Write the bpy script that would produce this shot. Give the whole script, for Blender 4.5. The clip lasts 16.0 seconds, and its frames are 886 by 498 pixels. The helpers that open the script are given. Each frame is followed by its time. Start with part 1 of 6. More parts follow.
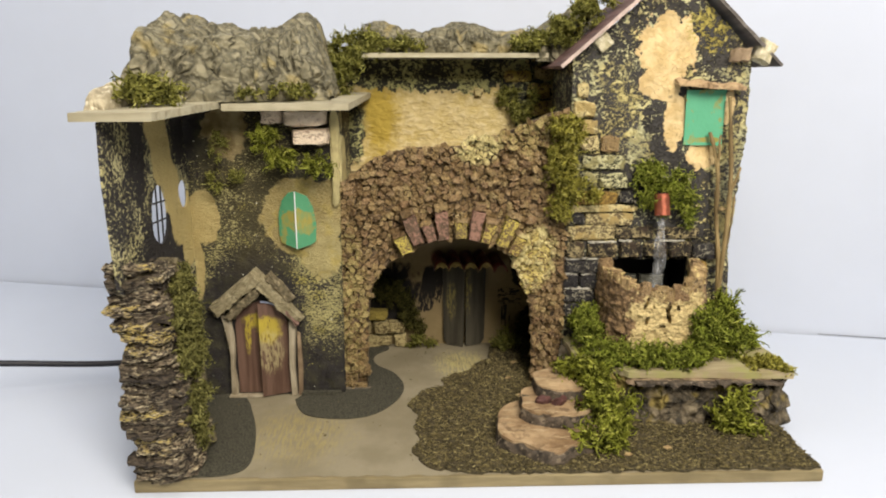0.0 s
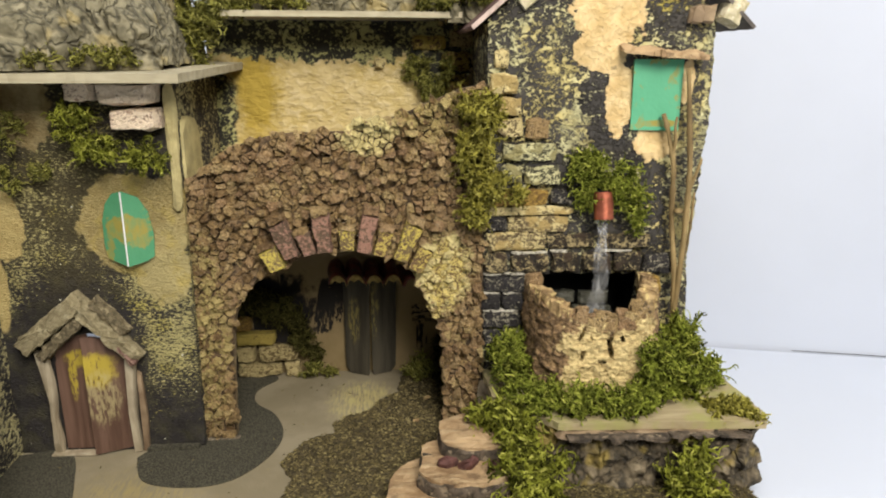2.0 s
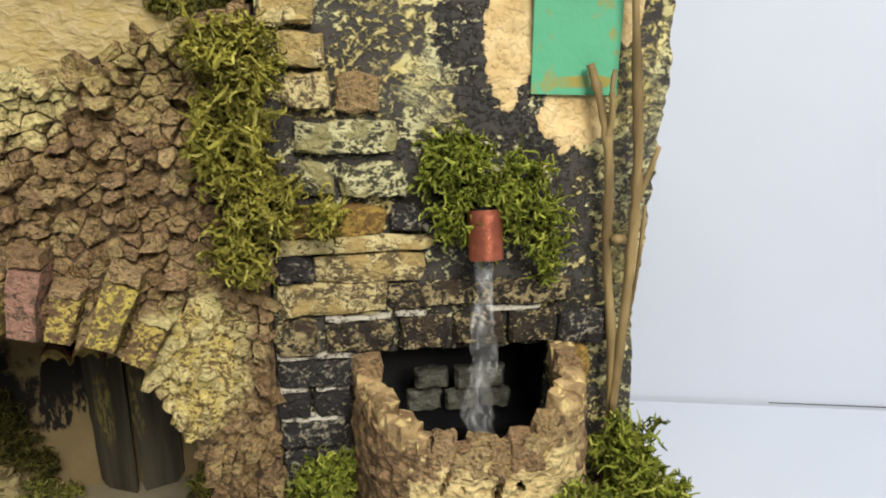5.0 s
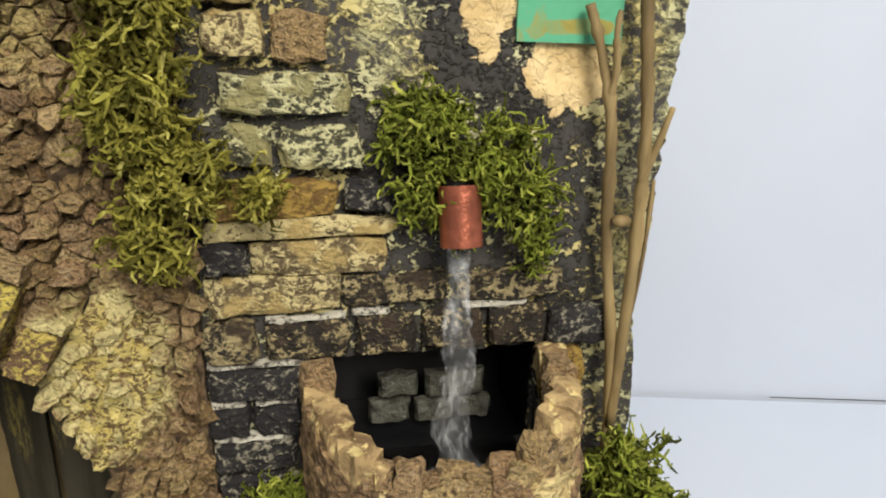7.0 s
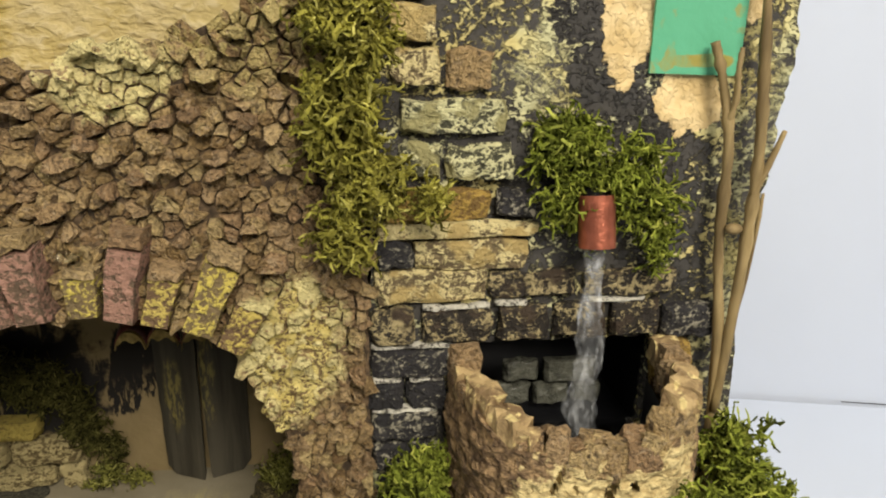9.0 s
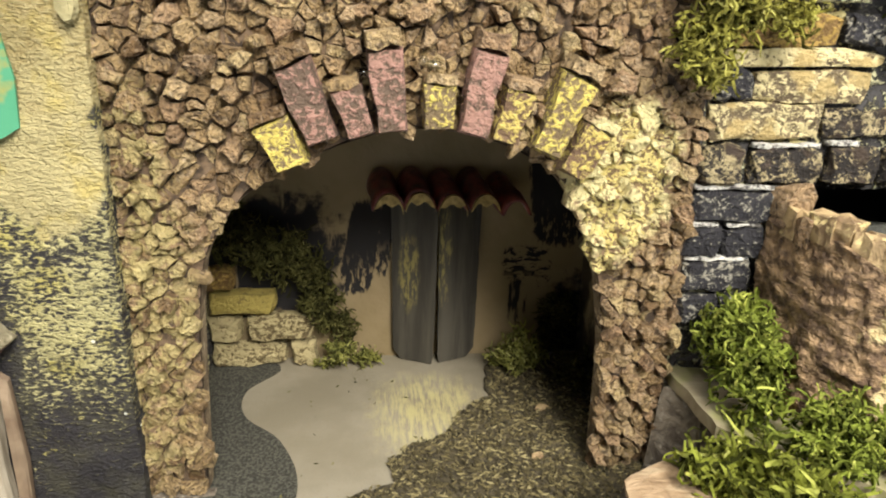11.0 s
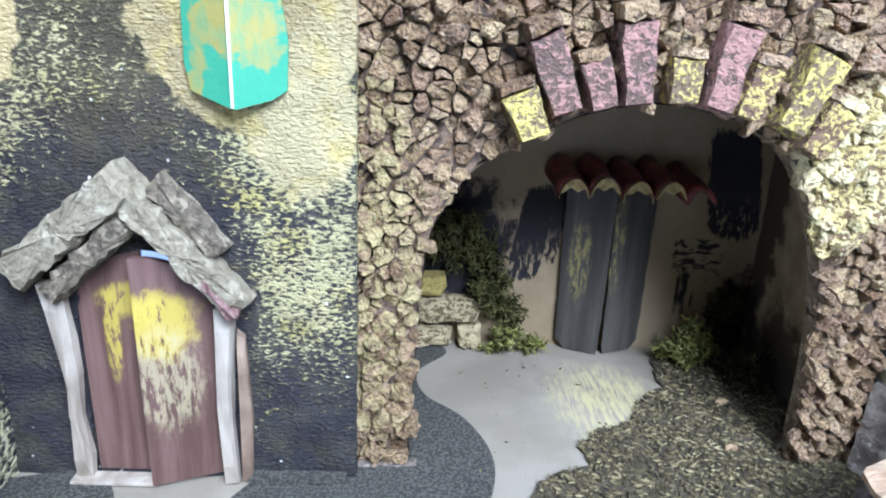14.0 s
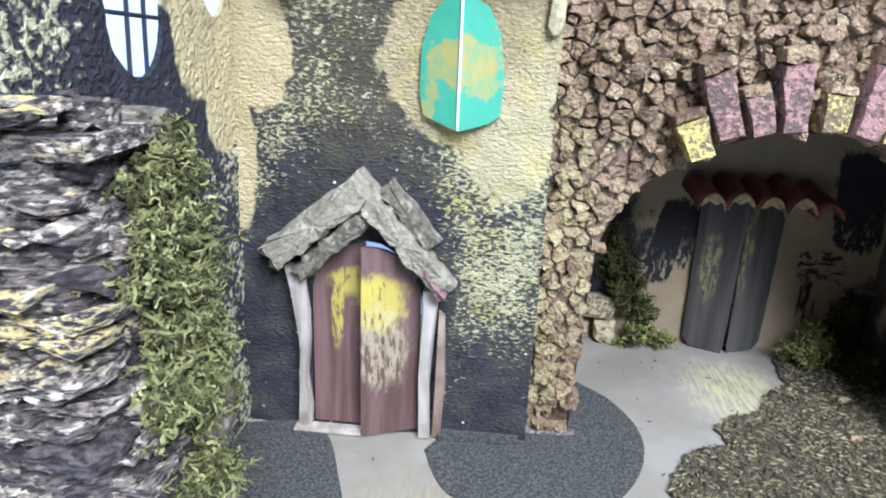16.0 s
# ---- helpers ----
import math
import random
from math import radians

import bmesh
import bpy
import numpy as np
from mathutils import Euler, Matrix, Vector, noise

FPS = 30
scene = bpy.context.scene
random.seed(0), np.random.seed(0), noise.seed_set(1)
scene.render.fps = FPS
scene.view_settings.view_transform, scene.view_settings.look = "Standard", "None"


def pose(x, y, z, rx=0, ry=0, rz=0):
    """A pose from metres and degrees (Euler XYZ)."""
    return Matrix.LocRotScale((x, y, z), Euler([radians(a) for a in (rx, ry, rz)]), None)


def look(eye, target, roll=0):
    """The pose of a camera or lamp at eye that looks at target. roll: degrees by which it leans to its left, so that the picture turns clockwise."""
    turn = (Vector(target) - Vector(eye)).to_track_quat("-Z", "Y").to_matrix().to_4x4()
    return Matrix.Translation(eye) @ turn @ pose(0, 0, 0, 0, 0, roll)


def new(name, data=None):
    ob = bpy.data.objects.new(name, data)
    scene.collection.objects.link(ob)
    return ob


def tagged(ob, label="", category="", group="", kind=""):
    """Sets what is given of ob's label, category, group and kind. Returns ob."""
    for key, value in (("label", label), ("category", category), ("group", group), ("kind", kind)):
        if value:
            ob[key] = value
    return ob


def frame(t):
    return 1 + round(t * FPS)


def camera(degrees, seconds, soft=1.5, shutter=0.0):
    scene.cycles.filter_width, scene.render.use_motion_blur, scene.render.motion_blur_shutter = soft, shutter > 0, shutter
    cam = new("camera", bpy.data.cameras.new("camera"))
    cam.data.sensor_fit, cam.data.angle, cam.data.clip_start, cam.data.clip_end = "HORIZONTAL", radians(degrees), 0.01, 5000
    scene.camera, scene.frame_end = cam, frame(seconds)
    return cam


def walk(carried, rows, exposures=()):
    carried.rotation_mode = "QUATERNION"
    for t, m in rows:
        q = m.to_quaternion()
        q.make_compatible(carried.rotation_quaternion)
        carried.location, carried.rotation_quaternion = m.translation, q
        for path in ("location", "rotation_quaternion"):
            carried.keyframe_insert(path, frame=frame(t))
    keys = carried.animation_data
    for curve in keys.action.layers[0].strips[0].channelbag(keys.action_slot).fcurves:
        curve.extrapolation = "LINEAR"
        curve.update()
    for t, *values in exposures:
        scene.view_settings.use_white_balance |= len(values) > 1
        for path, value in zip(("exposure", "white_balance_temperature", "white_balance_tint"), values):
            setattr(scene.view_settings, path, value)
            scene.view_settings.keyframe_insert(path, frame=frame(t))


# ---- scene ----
cam = camera(65.2, 16.0, 2.0)
METRES, EYE, TILT, LEAN, TURN = 1.0, 0.356, -14.0, 0.0, -1.7
ROWS = [
    (0.0, 0.0, 0.0, 0.0, -0.0, 0.0, 0.0),
    (0.5, 0.0074, 0.0368, 0.002, 0.13, -0.69, 0.08),
    (1.0, 0.0253, 0.0771, 0.0075, -0.15, -1.25, -0.03),
    (1.5, 0.0506, 0.122, 0.0106, -1.32, -1.67, 0.15),
    (2.0, 0.0761, 0.1631, 0.0279, -2.29, -1.56, 0.3),
    (2.5, 0.1028, 0.2199, 0.0316, -3.79, -2.4, 0.51),
    (3.0, 0.1197, 0.275, 0.0462, -4.98, -2.77, 0.46),
    (3.5, 0.1263, 0.3114, 0.0552, -5.49, -3.21, 0.19),
    (4.0, 0.1362, 0.3433, 0.0664, -5.6, -3.13, 0.01),
    (4.5, 0.1564, 0.3915, 0.0653, -6.23, -3.21, 0.63),
    (5.0, 0.174, 0.4291, 0.0642, -7.59, -4.07, 1.38),
    (7.5, 0.1872, 0.4894, 0.0614, -9.34, -5.83, 1.32),
    (8.0, 0.1776, 0.4672, 0.0787, -9.06, -3.98, 1.24),
    (8.5, 0.1566, 0.4496, 0.0702, -7.64, -4.42, 0.64),
    (9.0, 0.1356, 0.4492, 0.0625, -6.19, -4.97, 0.48),
    (9.5, 0.0955, 0.4427, 0.0446, -4.27, -5.74, -0.08),
    (10.0, 0.0525, 0.4401, 0.0193, -2.48, -6.12, -0.38),
    (12.5, -0.0242, 0.5073, -0.0293, -6.6, -4.54, -0.75),
    (13.0, -0.0326, 0.5058, -0.0369, -5.8, -5.09, -0.91),
    (13.5, -0.0427, 0.483, -0.0307, -3.45, -4.82, -2.06),
    (14.0, -0.0696, 0.4655, -0.0273, 0.85, -4.72, -2.27),
    (14.5, -0.0921, 0.4474, -0.0295, 3.82, -4.68, -2.96),
    (15.0, -0.1053, 0.4323, -0.029, 5.78, -4.61, -3.02),
    (15.5, -0.1132, 0.417, -0.0311, 7.44, -4.99, -3.23),
    (16.0, -0.1185, 0.4023, -0.0297, 6.83, -4.48, -3.92),
]
walk(cam, [(t, pose(0, 0, EYE, TILT, LEAN, TURN) @ pose(METRES * x, METRES * y, METRES * z, 90 + pitch, roll, yaw)) for t, x, y, z, yaw, pitch, roll in ROWS],
     exposures=[(0.0, -0.06, 6850, 12), (1.5, -0.06, 6900, 12), (2.5, -0.08, 6500, 11), (4.0, -0.1, 6550, 10), (5.2, -0.18, 6600, 10), (7.5, -0.2, 6650, 10), (9.0, -0.16, 6900, 10), (9.5, 0.04, 6900, 10), (10.0, 0.42, 6800, 10), (10.3, 0.52, 6700, 10), (12.3, 1.22, 4800, 19), (13.0, 1.22, 4500, 18), (14.5, 1.2, 4500, 19), (15.5, 1.16, 4570, 21), (16.0, 1.15, 4600, 21)])

# ---- light ----
world = bpy.data.worlds.new("room_light")
scene.world = world
world.use_nodes = True
world.node_tree.nodes["Background"].inputs[0].default_value = (0.9, 0.95, 1.0, 1)
world.node_tree.nodes["Background"].inputs[1].default_value = 0.19


def area_lamp(name, m, sx, sy, watts, colour):
    data = bpy.data.lights.new(name, "AREA")
    data.shape, data.size, data.size_y, data.energy, data.color = "RECTANGLE", sx, sy, watts, colour
    ob = new(name, data)
    ob.matrix_world = m
    return ob


area_lamp("ceiling_lamp", look((0.05, 0.1, 1.6), (0.05, 0.7, 0.1)), 0.7, 0.5, 8, (1.0, 0.95, 0.86))
area_lamp("side_window_lamp", look((-1.25, 0.3, 0.95), (-0.5, 1.1, 0.2)), 0.5, 0.7, 4, (0.95, 0.97, 1.0))
area_lamp("window_lamp", look((0.5, -0.66, 1.36), (0.0, 0.75, 0.2)), 0.8, 0.75, 51, (1.0, 0.955, 0.88))

# ---- node helpers ----


class Nodes:
    """A short way to write a node material."""

    def __init__(self, name):
        self.mat = bpy.data.materials.new(name)
        self.mat.use_nodes = True
        self.tree = self.mat.node_tree
        self.bsdf = self.tree.nodes["Principled BSDF"]
        self.pos = self.tree.nodes.new("ShaderNodeNewGeometry").outputs["Position"]

    def node(self, kind, **inputs):
        n = self.tree.nodes.new(kind)
        for key, value in inputs.items():
            self.put(n.inputs[key.replace("_", " ")], value)
        return n

    def put(self, socket, value):
        if isinstance(value, bpy.types.NodeSocket):
            self.tree.links.new(value, socket)
        elif isinstance(value, (tuple, list)):
            socket.default_value = (*value, 1) if len(value) == 3 and len(socket.default_value) == 4 else value
        else:
            socket.default_value = value

    def math(self, op, a, b=0.0, c=0.0, clamp=False):
        n = self.tree.nodes.new("ShaderNodeMath")
        n.operation, n.use_clamp = op, clamp
        for s, v in zip(n.inputs, (a, b, c)):
            self.put(s, v)
        return n.outputs[0]

    def vec(self, op, a, b):
        n = self.tree.nodes.new("ShaderNodeVectorMath")
        n.operation = op
        self.put(n.inputs[0], a), self.put(n.inputs[1], b)
        return n.outputs["Value"] if op in ("LENGTH", "DISTANCE", "DOT_PRODUCT") else n.outputs[0]

    def stretched(self, s):
        return self.vec("MULTIPLY", self.pos, s)

    def noise(self, scale, detail=3.0, rough=0.55, vec=None, distort=0.0):
        n = self.node("ShaderNodeTexNoise", Vector=self.pos if vec is None else vec, Scale=scale, Detail=detail, Roughness=rough, Distortion=distort)
        return n.outputs["Fac"]

    def voronoi(self, scale, vec=None, feature="F1", out="Distance"):
        n = self.tree.nodes.new("ShaderNodeTexVoronoi")
        n.feature = feature
        self.put(n.inputs["Vector"], self.pos if vec is None else vec), self.put(n.inputs["Scale"], scale)
        return n.outputs[out]

    def step(self, value, low, high):
        n = self.tree.nodes.new("ShaderNodeMapRange")
        n.interpolation_type = "SMOOTHSTEP"
        for s, v in zip(n.inputs, (value, low, high, 0.0, 1.0)):
            self.put(s, v)
        return n.outputs[0]

    def mix(self, fac, a, b, kind="MIX"):
        n = self.tree.nodes.new("ShaderNodeMix")
        n.data_type, n.blend_type = "RGBA", kind
        self.put(n.inputs["Factor"], fac), self.put(n.inputs[6], a), self.put(n.inputs[7], b)
        return n.outputs[2]

    def blob(self, centre, radius, ragged=0.5, soft=0.12, scale=85.0):
        """1 inside a ragged ellipsoid of paint, 0 outside."""
        d = self.vec("LENGTH", self.vec("DIVIDE", self.vec("SUBTRACT", self.pos, centre), radius), (0, 0, 0))
        n = self.math("MULTIPLY", self.math("SUBTRACT", self.noise(scale, 4.0, 0.6), 0.5), ragged * 4.5)
        return self.math("SUBTRACT", 1.0, self.step(self.math("ADD", d, n), 1.0 - soft, 1.0 + soft))

    def both(self, a, b):
        return self.math("MULTIPLY", a, b)

    def either(self, a, b):
        return self.math("MAXIMUM", a, b)

    def random(self):
        return self.tree.nodes.new("ShaderNodeObjectInfo").outputs["Random"]

    def island(self):
        return self.tree.nodes.new("ShaderNodeNewGeometry").outputs["Random Per Island"]

    def ramp(self, fac, *stops):
        n = self.tree.nodes.new("ShaderNodeValToRGB")
        while len(n.color_ramp.elements) < len(stops):
            n.color_ramp.elements.new(0.5)
        for e, (p, c) in zip(n.color_ramp.elements, stops):
            e.position, e.color = p, (*c, 1)
        self.put(n.inputs[0], fac)
        return n.outputs[0]

    def done(self, colour, rough=0.85, height=None, bump=0.001, metal=0.0, strength=1.0, spec=0.3):
        self.put(self.bsdf.inputs["Base Color"], colour), self.put(self.bsdf.inputs["Roughness"], rough)
        self.put(self.bsdf.inputs["Metallic"], metal), self.put(self.bsdf.inputs["Specular IOR Level"], spec)
        if height is not None:
            b = self.node("ShaderNodeBump", Height=height, Distance=bump, Strength=strength)
            self.tree.links.new(b.outputs[0], self.bsdf.inputs["Normal"])
        return self.mat


def crumple(n, scale=210.0, wide=(1, 1, 1.9)):
    """Relief of crumpled, brushed plaster; also where a dry brush leaves its paint."""
    fine = n.math("MULTIPLY_ADD", n.noise(scale * 1.8, 3.0, 0.55, n.stretched(wide), 0.5), 1.9, -0.45)
    return n.math("ADD", n.math("MULTIPLY", fine, 0.8), n.math("MULTIPLY", n.noise(scale * 0.28, 2.0, 0.5), 0.2))


def drybrush(n, height, dark, light, much):
    """Light paint caught on the high spots; much (0 to 1) says how far down it reaches, with a thin rim of half cover."""
    edge = n.math("SUBTRACT", 0.84, n.math("MULTIPLY", much, 0.62))
    half = n.mix(0.22, dark, light)
    c = n.mix(n.step(height, n.math("SUBTRACT", edge, 0.1), n.math("ADD", edge, 0.02)), dark, half)
    return n.mix(n.step(height, n.math("ADD", edge, 0.01), n.math("ADD", edge, 0.13)), c, light)


def flakes(n, big=95.0, fine=330.0):
    """Height of thick, broken paint: lumps of two sizes with crisp, torn edges."""
    a = n.noise(big, 5.0, 0.68, n.stretched((1, 1, 1.15)), 0.9)
    b = n.noise(fine, 3.0, 0.6, n.stretched((1, 1, 1.25)), 0.6)
    return n.math("ADD", n.math("MULTIPLY", n.math("MULTIPLY_ADD", a, 3.3, -1.15), 0.55), n.math("MULTIPLY", n.math("MULTIPLY_ADD", b, 3.3, -1.15), 0.45))


BLACK = (0.028, 0.025, 0.024)
CREAM = (0.37, 0.33, 0.145)


def mat_left_front():
    n = Nodes("painted_plaster_left_front")
    h = crumple(n, 205, (1, 1, 2.1))
    much = n.math("MULTIPLY_ADD", n.step(n.noise(26, 3.0), 0.35, 0.65), 0.24, 0.24)
    much = n.math("ADD", much, n.both(n.blob((-0.112, 0.715, 0.118), (0.030, 0.2, 0.07), 0.25, 0.8), 0.36))
    much = n.math("ADD", much, n.both(n.blob((-0.225, 0.715, 0.155), (0.022, 0.2, 0.045), 0.25, 0.7), 0.2))
    much = n.both(much, n.math("SUBTRACT", 1.0, n.blob((-0.186, 0.715, 0.075), (0.056, 0.2, 0.094), 0.16, 0.2)))
    much = n.both(much, n.math("SUBTRACT", 1.0, n.blob((-0.100, 0.715, 0.0), (0.046, 0.2, 0.062), 0.25, 0.6)))
    much = n.both(much, n.math("SUBTRACT", 1.0, n.blob((-0.235, 0.715, 0.05), (0.03, 0.2, 0.065), 0.25, 0.35)))
    much = n.both(much, n.math("SUBTRACT", 1.0, n.blob((-0.231, 0.715, 0.305), (0.015, 0.2, 0.026), 0.3, 0.3)))
    pale = n.mix(n.step(n.noise(40), 0.4, 0.6), CREAM, (0.40, 0.355, 0.15))
    pale = n.mix(n.step(n.noise(45, 4.0, 0.6), 0.5, 0.66), pale, (0.36, 0.31, 0.085))
    under = n.mix(n.step(n.noise(60), 0.4, 0.7), BLACK, (0.055, 0.05, 0.03))
    under = n.mix(n.both(n.blob((-0.178, 0.715, 0.235), (0.05, 0.2, 0.07), 0.3, 0.6), 0.7), under, (0.075, 0.062, 0.025))
    c = drybrush(n, h, under, pale, much)
    # stray dots of paint
    dots = n.both(n.math("LESS_THAN", n.voronoi(120), 0.085), n.step(n.noise(55), 0.5, 0.55))
    c = n.mix(dots, c, (0.6, 0.58, 0.45))
    tan = n.mix(n.step(h, 0.35, 0.65), (0.30, 0.23, 0.088), (0.38, 0.308, 0.135))
    tan = n.mix(n.blob((-0.10, 0.715, 0.165), (0.04, 0.2, 0.04), 0.4, 0.5), tan, (0.41, 0.345, 0.155))
    tan = n.mix(n.both(n.step(n.noise(48, 4.0, 0.6), 0.5, 0.64), 0.75), tan, (0.42, 0.33, 0.095))
    patch = n.either(n.blob((-0.128, 0.715, 0.213), (0.041, 0.2, 0.042), 0.13, 0.04), n.blob((-0.107, 0.715, 0.176), (0.022, 0.2, 0.030), 0.16, 0.06))
    patch = n.either(patch, n.blob((-0.100, 0.715, 0.218), (0.018, 0.2, 0.034), 0.13, 0.05))
    corner = n.either(n.blob((-0.229, 0.715, 0.213), (0.017, 0.2, 0.029), 0.14, 0.05), n.blob((-0.240, 0.715, 0.165), (0.008, 0.2, 0.042), 0.15, 0.1))
    brown = n.mix(n.step(n.noise(60, 3.0), 0.4, 0.65), (0.20, 0.145, 0.06), (0.33, 0.265, 0.13))
    c = n.mix(n.blob((-0.200, 0.715, 0.304), (0.023, 0.2, 0.028), 0.25, 0.06), c, brown)
    c = n.mix(patch, c, tan)
    c = n.mix(corner, c, n.mix(n.noise(90), (0.40, 0.305, 0.12), (0.49, 0.40, 0.175)))
    return n.done(c, 0.88, h, 0.0022)


def mat_left_side():
    n = Nodes("painted_plaster_left_side")
    h = crumple(n, 150, (1, 1, 1.2))
    much = n.math("MULTIPLY_ADD", n.step(n.noise(30), 0.4, 0.65), 0.36, 0.36)
    bare = n.either(n.blob((-0.24, 0.594, 0.30), (0.05, 0.014, 0.06), 0.2, 0.2), n.blob((-0.24, 0.64, 0.195), (0.05, 0.05, 0.055), 0.25, 0.2))
    bare = n.either(bare, n.blob((-0.24, 0.695, 0.305), (0.05, 0.018, 0.03), 0.25, 0.2))
    much = n.both(much, n.math("SUBTRACT", 1.0, n.both(bare, 0.9)))
    c = drybrush(n, h, BLACK, n.mix(n.noise(40), (0.50, 0.46, 0.27), (0.38, 0.335, 0.13)), much)
    tan = n.mix(n.noise(90), (0.45, 0.345, 0.135), (0.55, 0.45, 0.20))
    stripe = n.blob((-0.24, 0.641, 0.318), (0.05, 0.027, 0.028), 0.08, 0.06)
    for y, z, ry, rz in ((0.648, 0.282, 0.025, 0.034), (0.668, 0.252, 0.022, 0.028), (0.690, 0.220, 0.034, 0.029), (0.703, 0.190, 0.02, 0.024)):
        stripe = n.either(stripe, n.blob((-0.24, y, z), (0.05, ry, rz), 0.1, 0.06))
    c = n.mix(stripe, c, tan)
    return n.done(c, 0.88, h, 0.0026)


def mat_back():
    n = Nodes("painted_plaster_back")
    h = crumple(n, 62)
    c = n.mix(n.step(n.noise(30), 0.35, 0.7), (0.53, 0.425, 0.205), (0.46, 0.355, 0.13))
    c = n.mix(n.step(h, 0.45, 0.75), c, (0.58, 0.48, 0.26))
    c = n.mix(n.blob((-0.052, 0.86, 0.31), (0.022, 0.2, 0.05), 0.3, 0.5), c, (0.38, 0.275, 0.05))
    dark = n.blob((0.03, 0.86, 0.362), (0.16, 0.2, 0.024), 0.35, 0.06)
    dark = n.either(dark, n.blob((0.13, 0.86, 0.33), (0.026, 0.2, 0.034), 0.3, 0.08))
    dark = n.either(dark, n.blob((-0.09, 0.86, 0.295), (0.02, 0.2, 0.045), 0.3, 0.15))
    c = n.mix(dark, c, drybrush(n, flakes(n, 110.0, 300.0), (0.03, 0.03, 0.022), (0.36, 0.35, 0.15), n.math("MULTIPLY_ADD", n.step(n.noise(30), 0.4, 0.6), 0.4, 0.3)))
    return n.done(c, 0.9, h, 0.002)


def mat_inside():
    n = Nodes("painted_card_inside")
    streak = n.noise(160, 3.0, 0.6, n.stretched((1.0, 1.0, 0.16)))
    bristle = n.noise(480, 4.0, 0.65, n.stretched((1.0, 1.0, 0.3)))
    cross = n.noise(300, 3.0, 0.6, n.stretched((0.4, 1.0, 1.0)))
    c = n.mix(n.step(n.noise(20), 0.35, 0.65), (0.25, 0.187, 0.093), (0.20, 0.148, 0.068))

    def stroke(x, z, hx, hz, lean, dry):
        """A straight brush stroke on the back wall, ragged where the brush ran dry below."""
        d = n.vec("SUBTRACT", n.pos, (x, 0.86, z))
        split = n.tree.nodes.new("ShaderNodeSeparateXYZ")
        n.put(split.inputs[0], d)
        side = n.math("DIVIDE", n.math("ABSOLUTE", n.math("SUBTRACT", split.outputs[0], n.math("MULTIPLY", split.outputs[2], lean))), hx)
        up = n.math("DIVIDE", n.math("ABSOLUTE", split.outputs[2]), hz)
        reach = n.math("POWER", n.math("ADD", n.math("POWER", side, 5.0), n.math("POWER", up, 5.0)), 0.2)
        reach = n.math("ADD", reach, n.math("MULTIPLY", n.math("SUBTRACT", bristle, 0.5), 0.45))
        body = n.math("SUBTRACT", 1.0, n.step(reach, 0.94, 1.04))
        bare = n.both(n.step(n.math("ADD", n.math("MULTIPLY", split.outputs[2], -1.0 / hz), 0.0), 0.0, 0.8), n.step(bristle, 0.58 - dry, 0.62 - dry))
        return n.both(body, n.math("SUBTRACT", 1.0, bare))

    strokes = n.either(stroke(0.0065, 0.088, 0.0105, 0.031, 0.17, 0.03), stroke(0.129, 0.123, 0.0165, 0.034, -0.12, 0.02))
    strokes = n.either(strokes, stroke(0.0215, 0.095, 0.0045, 0.026, 0.1, 0.08))
    strokes = n.either(strokes, n.both(stroke(0.113, 0.074, 0.016, 0.014, 0.0, 0.15), n.step(cross, 0.5, 0.54)))
    strokes = n.either(strokes, n.both(stroke(0.108, 0.048, 0.006, 0.018, 0.0, 0.1), n.step(streak, 0.45, 0.52)))
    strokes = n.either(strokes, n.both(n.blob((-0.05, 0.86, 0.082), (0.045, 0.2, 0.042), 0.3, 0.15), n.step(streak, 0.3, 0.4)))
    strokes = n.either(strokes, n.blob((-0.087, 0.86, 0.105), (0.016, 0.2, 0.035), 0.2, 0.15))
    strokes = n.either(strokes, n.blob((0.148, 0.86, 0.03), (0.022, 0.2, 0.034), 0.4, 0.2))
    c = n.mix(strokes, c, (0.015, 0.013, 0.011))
    return n.done(c, 0.85, n.noise(220), 0.0006)


def mat_inside_right():
    n = Nodes("dark_card_inside")
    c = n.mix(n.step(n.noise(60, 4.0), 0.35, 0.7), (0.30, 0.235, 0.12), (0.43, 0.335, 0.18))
    # darker at the back edge and along the foot of the wall
    dark_areas = n.either(n.blob((0.15, 0.855, 0.12), (0.05, 0.02, 0.08), 0.35, 0.2), n.blob((0.15, 0.80, 0.015), (0.05, 0.07, 0.045), 0.4, 0.3))
    c = n.mix(n.both(dark_areas, 0.85), c, (0.03, 0.024, 0.018))
    return n.done(c, 0.88, n.noise(220), 0.0008)


